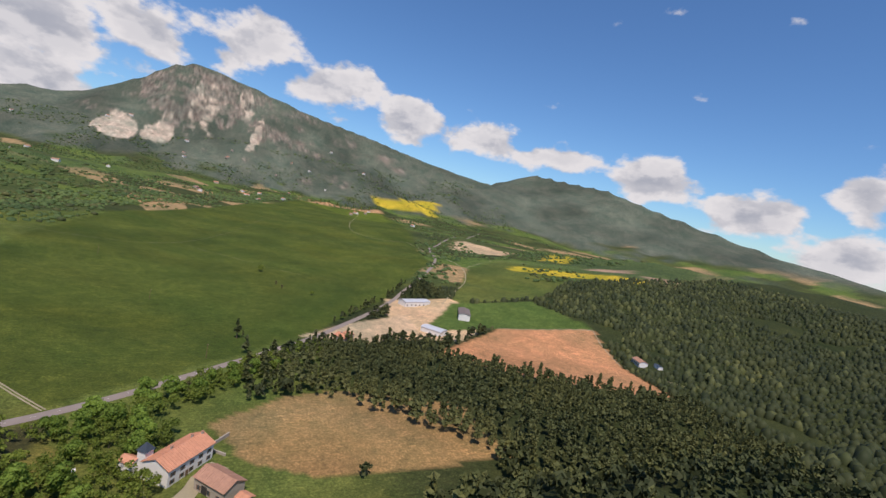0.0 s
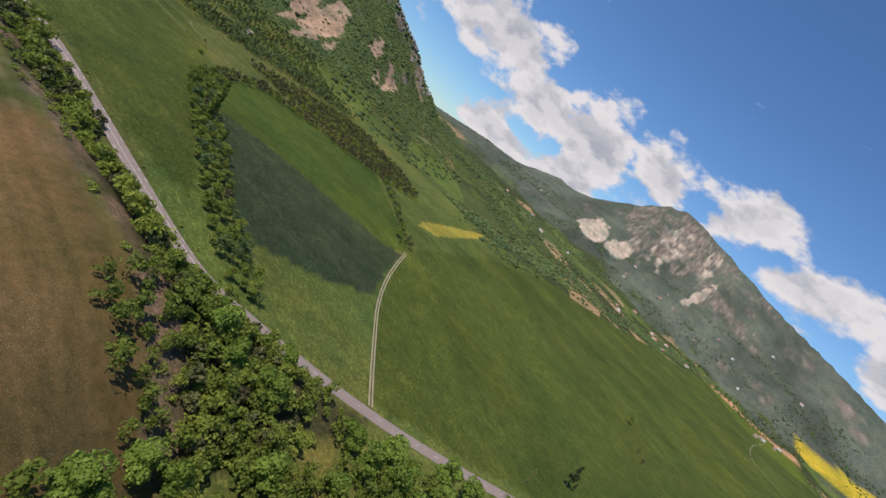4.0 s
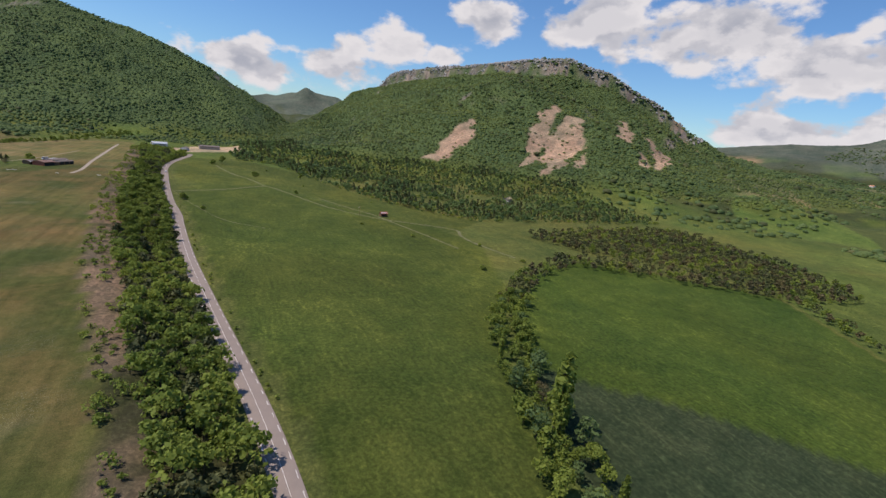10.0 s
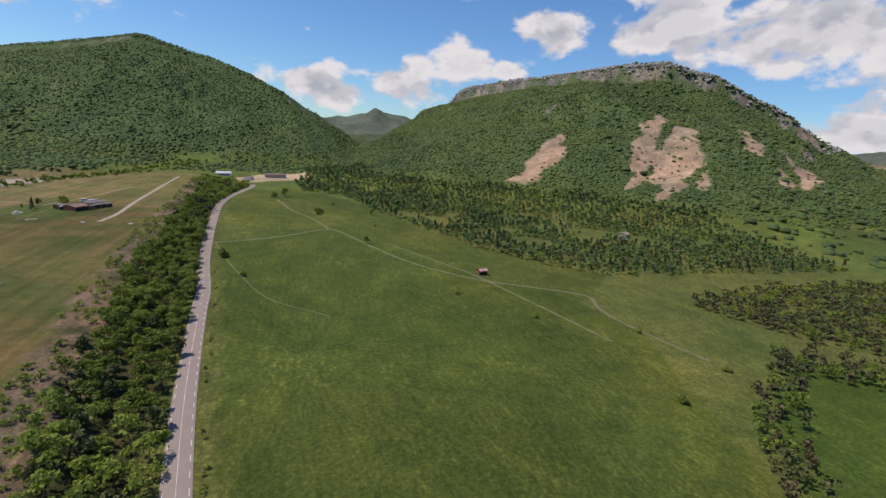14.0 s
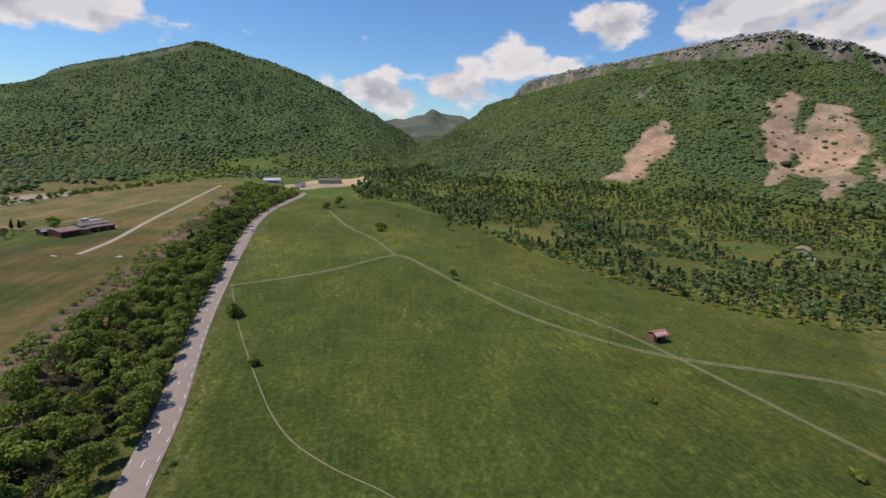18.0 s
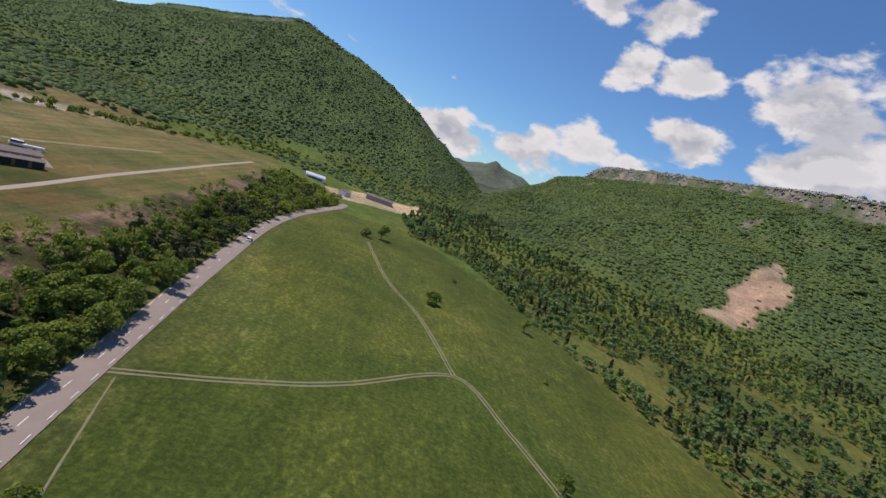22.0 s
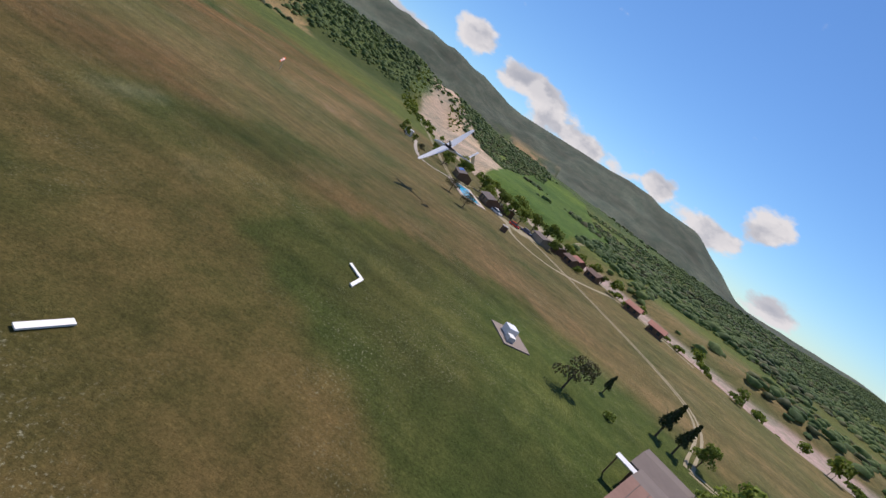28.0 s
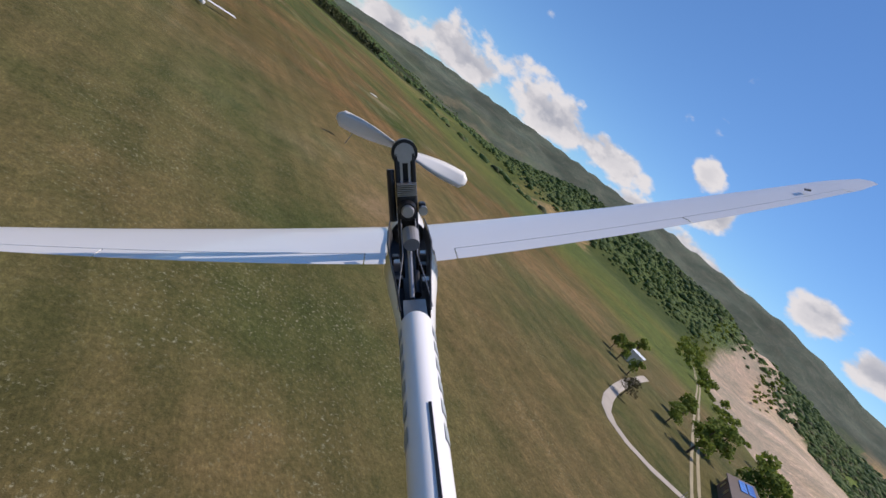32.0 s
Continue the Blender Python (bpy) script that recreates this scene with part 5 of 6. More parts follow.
def house(name, x, y, deg, L, W, eave, ridge, wall, roof, label, category="house", windows=(0, 0), doors=(), chimneys=(), group="", z=None, tiles=True):
    """A gabled building: windows: rows and columns on each long wall; doors: (side, place along, width, height)."""
    root = thing(name, x, y, deg, label, category, group, z)
    walls = part("wall", gable_walls(L, W, eave, ridge), wall, root)
    for side in (-1, 1):
        r = part("roof", roof_side(L, W, eave, ridge, side), roof, root)
        if tiles:
            roof_rows(L, W, eave, ridge, side, r, roof, 1.1)
    rows, cols = windows
    for side in (-1, 1):
        for i in range(rows):
            for k in range(cols):
                cx = -L / 2 + (k + 0.5) * L / cols
                cz = 1.5 + i * 2.7
                if cz + 0.7 > eave:
                    continue
                y0, y1 = sorted((side * (W / 2 - 0.02), side * (W / 2 + 0.05)))
                w = part("window", box(cx - 0.55, cx + 0.55, y0, y1, cz - 0.75, cz + 0.75), M_GLASS, root)
                for sx in (-0.8, 0.8):
                    part("shutter", box(cx + sx - 0.24, cx + sx + 0.24, y0, y1 + 0.0, cz - 0.78, cz + 0.78), M_TIMBER, w)
    for side, px, w, h in doors:
        y0, y1 = sorted((side * (W / 2 - 0.02), side * (W / 2 + 0.06)))
        # over 2 m wide: dark panel, with the shade of an open doorway painted in
        part("door", box(px - w / 2, px + w / 2, y0, y1, 0.02, h), M_DARK if w > 2 else M_TIMBER, root)
    for px, py, h in chimneys:
        zc = ridge - abs(py) / (W / 2) * (ridge - eave)
        c = part("chimney", box(px - 0.35, px + 0.35, py - 0.35, py + 0.35, zc - 0.4, zc + h, 0.03), M_STONE, root)
        part("chimney_cap", box(px - 0.45, px + 0.45, py - 0.45, py + 0.45, zc + h + 0.01, zc + h + 0.14), M_TILE_OLD, c)
    return root


# the farmhouse with its tower, wing and barn
farm = house("farmhouse", 10, -377, -38, 21, 11, 6.4, 8.9, M_WALL, M_TILE, "long white farmhouse with an orange tiled roof", windows=(2, 5), doors=((-1, -2, 1.3, 2.3),), chimneys=((-3, 1.2, 1.2), (6, 0.8, 1.3), (9.6, -0.5, 1.2)))
tower = part("tower", box(-9.4, -6.0, 5.7, 9.1, -2, 8.8), M_WALL, farm)
bm = bmesh.new()
top = bm.verts.new((-7.7, 7.4, 11.6))
base = [bm.verts.new((-7.7 + sx * 2.1, 7.4 + sy * 2.1, 8.81)) for sx, sy in ((-1, -1), (1, -1), (1, 1), (-1, 1))]
for k in range(4):
    bm.faces.new((base[k], base[(k + 1) % 4], top))
bm.faces.new(base[::-1])
part("tower_roof", bm, M_GLASS, tower, "dark slate pyramid roof on the tower")
wing = part("wing", gable_walls(5.5, 4.6, 4.6, 5.8), M_WALL, farm)
wing.matrix_basis = pose(-9.6, 11.4, 0, 0, 0, 90)
for side in (-1, 1):
    part("wing_roof", roof_side(5.5, 4.6, 4.6, 5.8, side, 0.3), M_TILE, wing)
strip_object("farm_yard", [(-14, -374), (-8, -380), (2, -385), (10, -391)], 7.5, 0.06, M_DIRT, "pale gravel yard between farmhouse and barn", "yard", ragged=0.5)
house("barn", -5, -391, 42, 14, 9, 4.6, 6.8, M_STONE, M_TILE_OLD, "old stone barn with a weathered tile roof", "barn", windows=(1, 3), doors=((1, 2, 2.6, 3.0),))
house("lean_to", -13.5, -399, 42, 4, 4, 2.6, 3.4, M_STONE, M_TILE, "small tiled lean-to against the barn", "shed")
garden = thing("garden_wall", 22, -386, -38, "low dry-stone garden wall beside the farmhouse", "wall")
part("wall_run", box(-1.0, 12, -0.25, 0.25, -0.5, 1.3, 0.05), M_STONE, garden)
part("wall_run", box(-1.25, -0.75, -9.0, -0.3, -0.5, 1.2, 0.05), M_STONE, garden)
frame_ob = thing("pergola", 6, -346, 10, "white metal garden frame between the trees", "pergola")
for sx in (-2, 2):
    for sy in (-1.5, 1.5):
        part("post", tube((sx, sy, -0.3), (sx, sy, 2.6), 0.09), M_METAL, frame_ob)
for sy in (-1.5, 1.5):
    part("beam", box(-2.2, 2.2, sy - 0.1, sy + 0.1, 2.61, 2.8), M_METAL, frame_ob)
part("canopy", box(-2.2, 2.2, -1.7, 1.7, 2.81, 2.9), M_WALL, frame_ob)

house("farm_cottage", 183, -474, 30, 12, 8, 4.5, 6.3, M_STONE, M_TILE, "stone cottage with an orange roof beside the pines", windows=(1, 3), chimneys=((2, 0, 1.0),))
house("farm_shed", 196, -482, 30, 7, 6, 3.0, 4.0, M_STONE, M_TILE, "small tiled stone shed by the cottage", "shed")
house("field_house", 145, -768, -20, 15, 9, 4.0, 5.6, M_WALL, M_TILE_OLD, "pale house beside the ploughed field", windows=(1, 4))
house("blue_shed", 134, -782, -20, 8, 5, 2.6, 3.2, M_WALL, M_GLASS, "shed with a dark blue panel roof", "shed", tiles=False)
house("factory_hall", 330, -592, -72, 38, 14, 5.5, 7.0, M_WALL, M_METAL, "long pale industrial hall with a sheet roof", "hall", windows=(1, 6), doors=((1, 4, 4, 4),), tiles=False)
house("factory_hall", 290, -640, -25, 34, 13, 5.0, 6.4, M_WALL, M_SHEET, "long industrial hall with a grey roof", "hall", doors=((1, 0, 5, 4), (1, 9, 5, 4)), tiles=False)
house("store_hall", 222, -572, 40, 22, 14, 4.5, 5.6, M_WALL, M_METAL, "low pale store hall on the works yard", "hall", doors=((-1, 0, 5, 3.6),), tiles=False)
house("valley_house", 1793, -857, 20, 22, 13, 6, 9.5, M_WALL, M_TILE, "white house with an orange roof in the wide field", windows=(2, 4))

# airfield buildings
hangar = house("gliding_club_hangar", -136.8, 213.6, 58, 8.4, 9.8, 2.8, 3.6, M_REDWALL, M_SHEET, "glider hangar with brick-red walls and grey-brown roof", "hangar", doors=((-1, 0, 8, 3.0),), tiles=False)
m_redroof = plain("faded_red_sheet_roof", (0.235, 0.145, 0.118), 0.85, scale=2, vary=0.25, spec=0.2)
for r in [o for o in hangar.children if o.name.startswith("roof")][:1]:
    r.data.materials[0] = m_redroof
part("eave_board", box(-4.6, 4.6, -5.55, -5.36, 2.4, 2.74), M_REDWALL, hangar, "brick-red board along the eave")
for k in range(9):
    part("roof_seam", tube((-3.8 + 0.95 * k, -5.2, 2.94), (-3.8 + 0.95 * k, -0.05, 3.82), 0.035, n=6), M_SHEET, hangar)
part("roof_vent", tube((1.6, 1.8, 3.2), (1.6, 1.8, 4.2), 0.14), M_DARK, hangar)
house("club_annex", -146.0, 216.0, 58, 4.8, 6.0, 2.5, 2.95, M_TIMBER, M_SHEET, "small brown annex with a panel painted shade-dark for its open front", "shed", doors=((-1, 0, 4, 2.5),), tiles=False)
porch = thing("porch_roof", -141.5, 212.4, 58, "narrow pale strip roof over the hangar's side door", "porch")
part("roof", box(-3.4, 1.2, 0.6, 1.7, 2.5, 2.62, 0.03), M_METAL, porch)
for px in (-3.2, 1.0):
    part("post", box(px - 0.07, px + 0.07, 1.4, 1.54, -0.3, 2.5), M_TIMBER, porch)
house("long_shed", -126.4, 224.4, 53, 10.4, 3.6, 2.4, 2.85, M_TIMBER, M_SHEET, "long low shed with a grey-brown roof", "shed", doors=((-1, -4, 3, 2.4), (-1, 0, 3, 2.4), (-1, 4, 3, 2.4)), tiles=False)
rear = house("club_house", -132.6, 228.8, 53, 13.0, 6.4, 2.8, 3.6, M_WALL, M_SHEET, "low club house with a wide grey-brown roof", "club house", windows=(1, 5), tiles=False)
for px in (-4, 3):
    part("roof_vent", tube((px, -1.0, 3.2), (px, -1.0, 4.0), 0.14), M_METAL, rear)
house("store_shed", -130.5, 216.4, 53, 4.2, 2.4, 2.4, 2.8, M_TIMBER, M_SHEET, "narrow store shed between the hangars", "shed", tiles=False)
strip_object("tarmac_apron", [(-137, 241), (-130, 237), (-124, 231.5)], 4.0, 0.06, M_ASPHALT, "grey tarmac apron beside the club buildings", "apron")
nh = thing("arched_hangar", -88, 481, 18, "pale metal hangar with an arched roof", "hangar")
bm = bmesh.new()
prof = [(-7 * math.cos(math.pi * k / 14), 2.6 + 3.2 * math.sin(math.pi * k / 14)) for k in range(15)]
prof = [(-7, -1.5)] + prof + [(7, -1.5)]
ends = [[bm.verts.new((x, yy, zz)) for yy, zz in prof] for x in (-11, 11)]
nh.scale = (0.78, 0.78, 0.78)
for k in range(len(prof) - 1):
    bm.faces.new((ends[0][k], ends[0][k + 1], ends[1][k + 1], ends[1][k]))
bm.faces.new(ends[0][::-1])
bm.faces.new(ends[1])
part("shell", bm, M_METAL, nh)
part("door", box(-11.12, -11.02, -4, 4, 0, 4.0), M_SHEET, nh)
part("door", box(-8, 8, -7.1, -7.02, 0.2, 2.3), M_SHEET, nh)
house("works_hall", -30, 512, 10, 26, 10, 4, 5.2, M_STONE, M_SHEET, "long grey works hall on the gravel yard", "hall", tiles=False)
house("works_shed", -58, 470, 75, 12, 7, 3.4, 4.4, M_WALL, M_SHEET, "small grey-roofed works shed beside the road", "shed", tiles=False)
house("hill_cabin", 292, 214, 35, 11, 7, 3.4, 4.8, M_STONE, M_DIRT, "stone cabin with a pale roof at the forest edge", "cabin", windows=(1, 3))
house("hill_shed", 272, 190, 20, 7, 5, 2.6, 3.6, M_STONE, M_METAL, "small shed with a pale roof below the cabin", "shed", tiles=False)

# the field barn with a rusty roof
hut = thing("field_barn", 97, 95, 14, "small open field barn with a rusty red sheet roof", "barn")
for sx in (-2.6, 0, 2.6):
    for sy in (-1.7, 1.7):
        part("post", box(sx - 0.09, sx + 0.09, sy - 0.09, sy + 0.09, -0.4, 2.5), M_TIMBER, hut)
part("back_wall", box(-2.65, 2.65, 1.72, 1.8, 0, 2.6), M_TIMBER, hut)
for sx in (-2.72, 2.64):
    part("side_wall", box(sx, sx + 0.08, -1.0, 1.7, 0, 2.5), M_TIMBER, hut)
# dark sheet added on the floor as the barn's inner shade
part("floor_shadow_boards", box(-2.6, 2.6, -1.6, 1.7, 0.05, 0.15), M_DARK, hut)
for side in (-1, 1):
    r = part("roof", roof_side(5.4, 3.8, 2.5, 3.5, side, 0.35, 0.06), M_RUST, hut)
    for k in range(5):
        x0 = -2.5 + 1.05 * k
        up = 1.0 / 1.9
        bm = bmesh.new()
        vs = [bm.verts.new((xx, side * yy, 3.5 - up * yy + 0.11)) for xx, yy in ((x0, 0.7), (x0 + 0.55, 0.7), (x0 + 0.55, 1.75), (x0, 1.75))]
        bm.faces.new(vs)
        part("roof_sheet", bm, M_METAL, r, "pale replaced roof sheet")

# the pool and the houses by the airfield
pool = thing("swimming_pool", -256, 171, 28, "bright blue swimming pool with a pale paved rim", "swimming pool")
m_water, n_, l_, p_ = material("pool_water")
wv = noise_node(n_, l_, 2.5, 3)
l_.new(mixed(n_, l_, "MIX", wv, (0.03, 0.42, 0.72), (0.08, 0.52, 0.80)), p_.inputs["Base Color"])
p_.inputs["Roughness"].default_value = 0.06
bumped(n_, l_, p_, wv, 0.15, 0.05)
part("water", box(-9.0, 9.0, -3.4, 3.4, -0.4, 0.10), m_water, pool)
for x0, x1, y0, y1 in ((-11, 11, -5.0, -3.42), (-11, 11, 3.42, 5.0), (-11, -9.02, -3.4, 3.4), (9.02, 11, -3.4, 3.4)):
    part("rim", box(x0, x1, y0, y1, -0.4, 0.22, 0.03), M_PAVE, pool)
for k in range(24):
    part("fence_post", tube((-11 + k * 0.956, -5.1, 0), (-11 + k * 0.956, -5.1, 1.1), 0.03, n=6), M_STEEL, pool)
ph = house("pool_house", -282, 163, 22, 14, 7, 3.0, 4.6, M_TIMBER, M_SHEET, "brown timber house with blue solar panels", windows=(1, 3), tiles=False)
ph.scale = (0.8, 0.8, 0.8)
m_solar = plain("blue_solar_panel", (0.10, 0.22, 0.62), 0.2, scale=3, vary=0.15)
for k in range(4):
    for j in range(2):
        a = math.atan2(1.6, 3.5)
        bm = box(-0.75, 0.75, -0.5, 0.5, 0, 0.05)
        q = part("solar_panel", bm, m_solar, ph)
        q.matrix_basis = Matrix.Translation((-5.2 + 1.6 * k, -0.9 - 1.1 * j, 4.6 - (0.9 + 1.1 * j) * 1.6 / 3.5 + 0.27)) @ Matrix.Rotation(a, 4, "X")
house("garden_house", -264, 179, 28, 9.0, 5.2, 2.5, 3.6, M_TIMBER, M_SHEET, "low brown-roofed house behind the pool", windows=(1, 3), tiles=False)
house("garden_shed", -272, 186, 30, 5.5, 4, 2.2, 2.9, M_TIMBER, M_SHEET, "small brown shed among the trees", "shed", tiles=False)
house("far_shed", -262, 202, 35, 6.5, 4.8, 2.3, 3.0, M_STONE, M_SHEET, "grey-roofed shed behind the car park", "shed", tiles=False)
strip_object("cabin_path", [(-253, 189), (-242, 191), (-234, 196), (-231, 204), (-234, 211), (-242, 219), (-250, 226), (-257, 232), (-256, 239), (-247, 246), (-236, 256)], 1.5, 0.08, M_DIRT, "pale gravel path past the holiday cabins", "path", ragged=0.3)
strip_object("river_lane", [(-266, 190), (-276, 198), (-283, 210), (-284, 226), (-276, 240)], 1.8, 0.08, M_DIRT, "pale lane behind the cabins", "lane", ragged=0.3)
M_CABIN = plain("dark_cabin_roof", (0.15, 0.095, 0.075), 0.85, scale=2, vary=0.25)
for cx, cy, deg, long, deep, roof, text in ((-268, 209, 32, 6.0, 4.4, M_SHEET, "grey-roofed timber cabin with a porch beside the lane"), (-261, 214, 40, 4.6, 3.4, M_CABIN, "small brown timber cabin with a dark roof"), (-270, 218, 30, 4.8, 3.6, M_RUST, "small timber cabin with a reddish roof"),
                                             (-264, 224, 48, 4.8, 3.4, M_CABIN, "brown timber cabin beside the gravel path"), (-253, 238, 62, 5.0, 3.2, M_RUST, "long timber cabin with a reddish-brown roof"), (-243, 244, 64, 5.0, 3.2, M_RUST, "long timber cabin with a reddish-brown roof")):
    cabin = house("holiday_cabin", cx, cy, deg, long, deep, 2.2, 3.1, M_TIMBER, roof, text, "cabin", windows=(1, 2), doors=((-1, 0, 0.9, 1.9),), group="holiday cabins by the airfield", tiles=False)
    part("porch_deck", box(-long * 0.4, long * 0.4, -deep / 2 - 1.3, -deep / 2 - 0.06, -0.2, 0.18), M_TIMBER, cabin)
    for px in (-long * 0.38, long * 0.38):
        part("porch_post", box(px - 0.06, px + 0.06, -deep / 2 - 1.25, -deep / 2 - 1.13, 0.18, 2.0), M_TIMBER, cabin)
kiosk = thing("kiosk", -233, 189, 20, "small square kiosk with a pale striped roof", "kiosk")
part("body", box(-0.9, 0.9, -0.7, 0.7, -0.2, 1.7, 0.03), M_TIMBER, kiosk)
for k in range(5):
    part("roof_board", box(-1.1 + 0.44 * k, -1.1 + 0.44 * k + 0.42, -0.95, 0.95, 1.71, 1.80), M_METAL if k % 2 else M_SHEET, kiosk)
strip_object("gravel_yard", [(-270, 176), (-258, 186), (-254, 193), (-262, 200)], 7, 0.06, M_DIRT, "pale gravel parking yard between the houses", "yard", ragged=0.4)
strip_object("stone_wall_path", [(-305, 133), (-283, 140), (-266, 147), (-260, 152), (-261, 158), (-268, 164)], 1.6, 0.10, M_GRAVEL, "pale gravel path along the gardens", "path", ragged=0.3)


def vehicle(name, x, y, deg, L, W, H, cab, mat, label, category):
    """A car or van: body with rounded edges, glasshouse, wheels with rims."""
    root = thing(name, x, y, deg, label, category)
    body = part("body", box(-L / 2, L / 2, -W / 2, W / 2, 0.28, H * 0.58, 0.12), mat, root)
    bm = bmesh.new()
    a, b = cab
    low = [bm.verts.new((px, s * W * 0.47, H * 0.58)) for px, s in ((a, -1), (b, -1), (b, 1), (a, 1))]
    high = [bm.verts.new((px, s * W * 0.40, H)) for px, s in ((a + 0.35, -1), (b - 0.55, -1), (b - 0.55, 1), (a + 0.35, 1))]
    bm.faces.new(high)
    for k in range(4):
        bm.faces.new((low[k], low[(k + 1) % 4], high[(k + 1) % 4], high[k]))
    part("windows", bm, M_GLASS, root)
    part("roof", box(a + 0.33, b - 0.53, -W * 0.41, W * 0.41, H + 0.005, H + 0.05, 0.02), mat, root)
    for px in (-L * 0.31, L * 0.31):
        for s in (-1, 1):
            w = part("wheel", tube((px, s * W * 0.40, 0.32), (px, s * W * 0.505, 0.32), 0.32, n=14), M_DARK, root)
            part("rim", tube((px, s * W * 0.506, 0.32), (px, s * W * 0.515, 0.32), 0.2, n=12), M_STEEL, w)
    for s in (-1, 1):
        part("headlight", box(L / 2 - 0.02, L / 2 + 0.02, s * W * 0.36 - 0.15, s * W * 0.36 + 0.15, 0.55, 0.72), M_METAL, root)
    return root


m_white = plain("white_car_paint", (0.80, 0.80, 0.80), 0.25, scale=2, vary=0.04)
m_red = plain("red_car_paint", (0.62, 0.04, 0.03), 0.25, scale=2, vary=0.06)
m_blue = plain("dark_blue_paint", (0.02, 0.03, 0.14), 0.3, scale=2, vary=0.06)
vehicle("car", -258.5, 183.5, 60, 4.3, 1.8, 1.5, (-1.7, 1.2), m_white, "white estate car parked on the gravel yard", "car")
vehicle("car", -257, 191, 100, 4.0, 1.75, 1.5, (-1.6, 1.1), m_red, "red car parked by the trees", "car")
vehicle("car", -262, 196, 90, 4.4, 1.8, 1.5, (-1.7, 1.2), m_blue, "dark blue car parked in the shade", "car")
vehicle("minibus", -144, 245, 40, 4.6, 1.9, 2.0, (-2.1, 2.0), m_white, "white minibus with dark windows beside the apron", "van")
vehicle("car", -59.9, 246, 96, 4.2, 1.8, 1.5, (-1.6, 1.2), m_white, "white car on the country road", "car")
for x, y, d in ((-139.5, 246.2, 45),):
    tr = thing("glider_trailer", x, y, d, "long white glider trailer parked beside the apron", "trailer")
    part("shell", box(-3.0, 3.0, -0.6, 0.6, 0.5, 1.5, 0.3), m_white, tr)
    part("drawbar", box(2.9, 4.0, -0.06, 0.06, 0.5, 0.62), M_STEEL, tr)
    for s in (-1, 1):
        part("wheel", tube((0.2, s * 0.58, 0.35), (0.2, s * 0.75, 0.35), 0.33, n=12), M_DARK, tr)
sh = thing("shelter", -303, 129, 20, "white boxy shelter by the garden gate", "shelter")
part("cabin", box(-1.8, 1.8, -1.4, 1.4, -0.2, 2.6, 0.08), M_WALL, sh)
part("roof", box(-2.0, 2.0, -1.6, 1.6, 2.61, 2.75, 0.04), m_white, sh)
part("door", box(-0.5, 0.5, -1.47, -1.41, 0, 2.0), M_DARK, sh)
tk = thing("metal_trailer", -308, 126, 25, "rounded silver metal trailer beside the shelter", "trailer")
part("shell", box(-3.4, 3.4, -1.0, 1.0, 0.5, 2.0, 0.45), M_METAL, tk)
part("wheel", tube((0, -1.02, 0.4), (0, 1.02, 0.4), 0.38, n=12), M_DARK, tk)
pad = thing("winch_platform", -160, 198, 30, "grey concrete pad with white winch equipment", "winch")
part("pad", box(-2.6, 2.6, -2.2, 2.2, -0.3, 0.16), M_ASPHALT, pad)
part("cabinet", box(-1.4, 0.2, -1.0, 0.6, 0.17, 1.3, 0.05), m_white, pad)
part("cabinet", box(0.7, 1.8, -1.4, -0.4, 0.17, 0.9, 0.05), M_METAL, pad)

sock = thing("windsock", -231, 106, 0, "orange and white windsock on a thin pole", "windsock")
part("pole", tube((0, 0, -0.3), (0, 0, 4.2), 0.06, 0.04), M_STEEL, sock)
for k, m in enumerate((M_ORANGE, m_white, M_ORANGE, m_white, M_ORANGE)):
    part("band", tube((0.1 + 0.6 * k, 0.2 * k, 4.1 - 0.22 * k), (0.1 + 0.6 * (k + 1), 0.2 * (k + 1), 4.1 - 0.22 * (k + 1)), 0.42 - 0.045 * k, 0.42 - 0.045 * (k + 1), 12, caps=False), m, sock)
pk = thing("parked_glider", -206, 78, 120, "white glider parked far out on the airfield", "glider")
part("fuselage", box(-3.2, 3.2, -0.3, 0.3, 0.35, 0.95, 0.2), m_white, pk)
part("wing", box(0.3, 1.2, -7.5, 7.5, 0.96, 1.08, 0.04), m_white, pk)
part("fin", box(-3.2, -2.5, -0.05, 0.05, 0.9, 1.9, 0.02), m_white, pk)


def power_pole(x, y, h):
    p = thing("power_pole", x, y, 30, "thin wooden power pole standing in the field", "pole", "poles in the fields")
    part("shaft", tube((0, 0, -0.5), (0, 0, h), 0.16, 0.10, 8), M_TIMBER, p)
    part("crossarm", box(-0.9, 0.9, -0.06, 0.06, h - 0.5, h - 0.36), M_TIMBER, p)
    for s in (-0.8, 0, 0.8):
        part("insulator", tube((s, 0, h - 0.355), (s, 0, h - 0.12), 0.06, n=8), M_WALL, p)


for x, y, h in ((77, 91, 6.5), (262, -329, 9), (131, -379, 9), (488, -166, 10), (395, -262, 10)):
    power_pole(x, y, h)

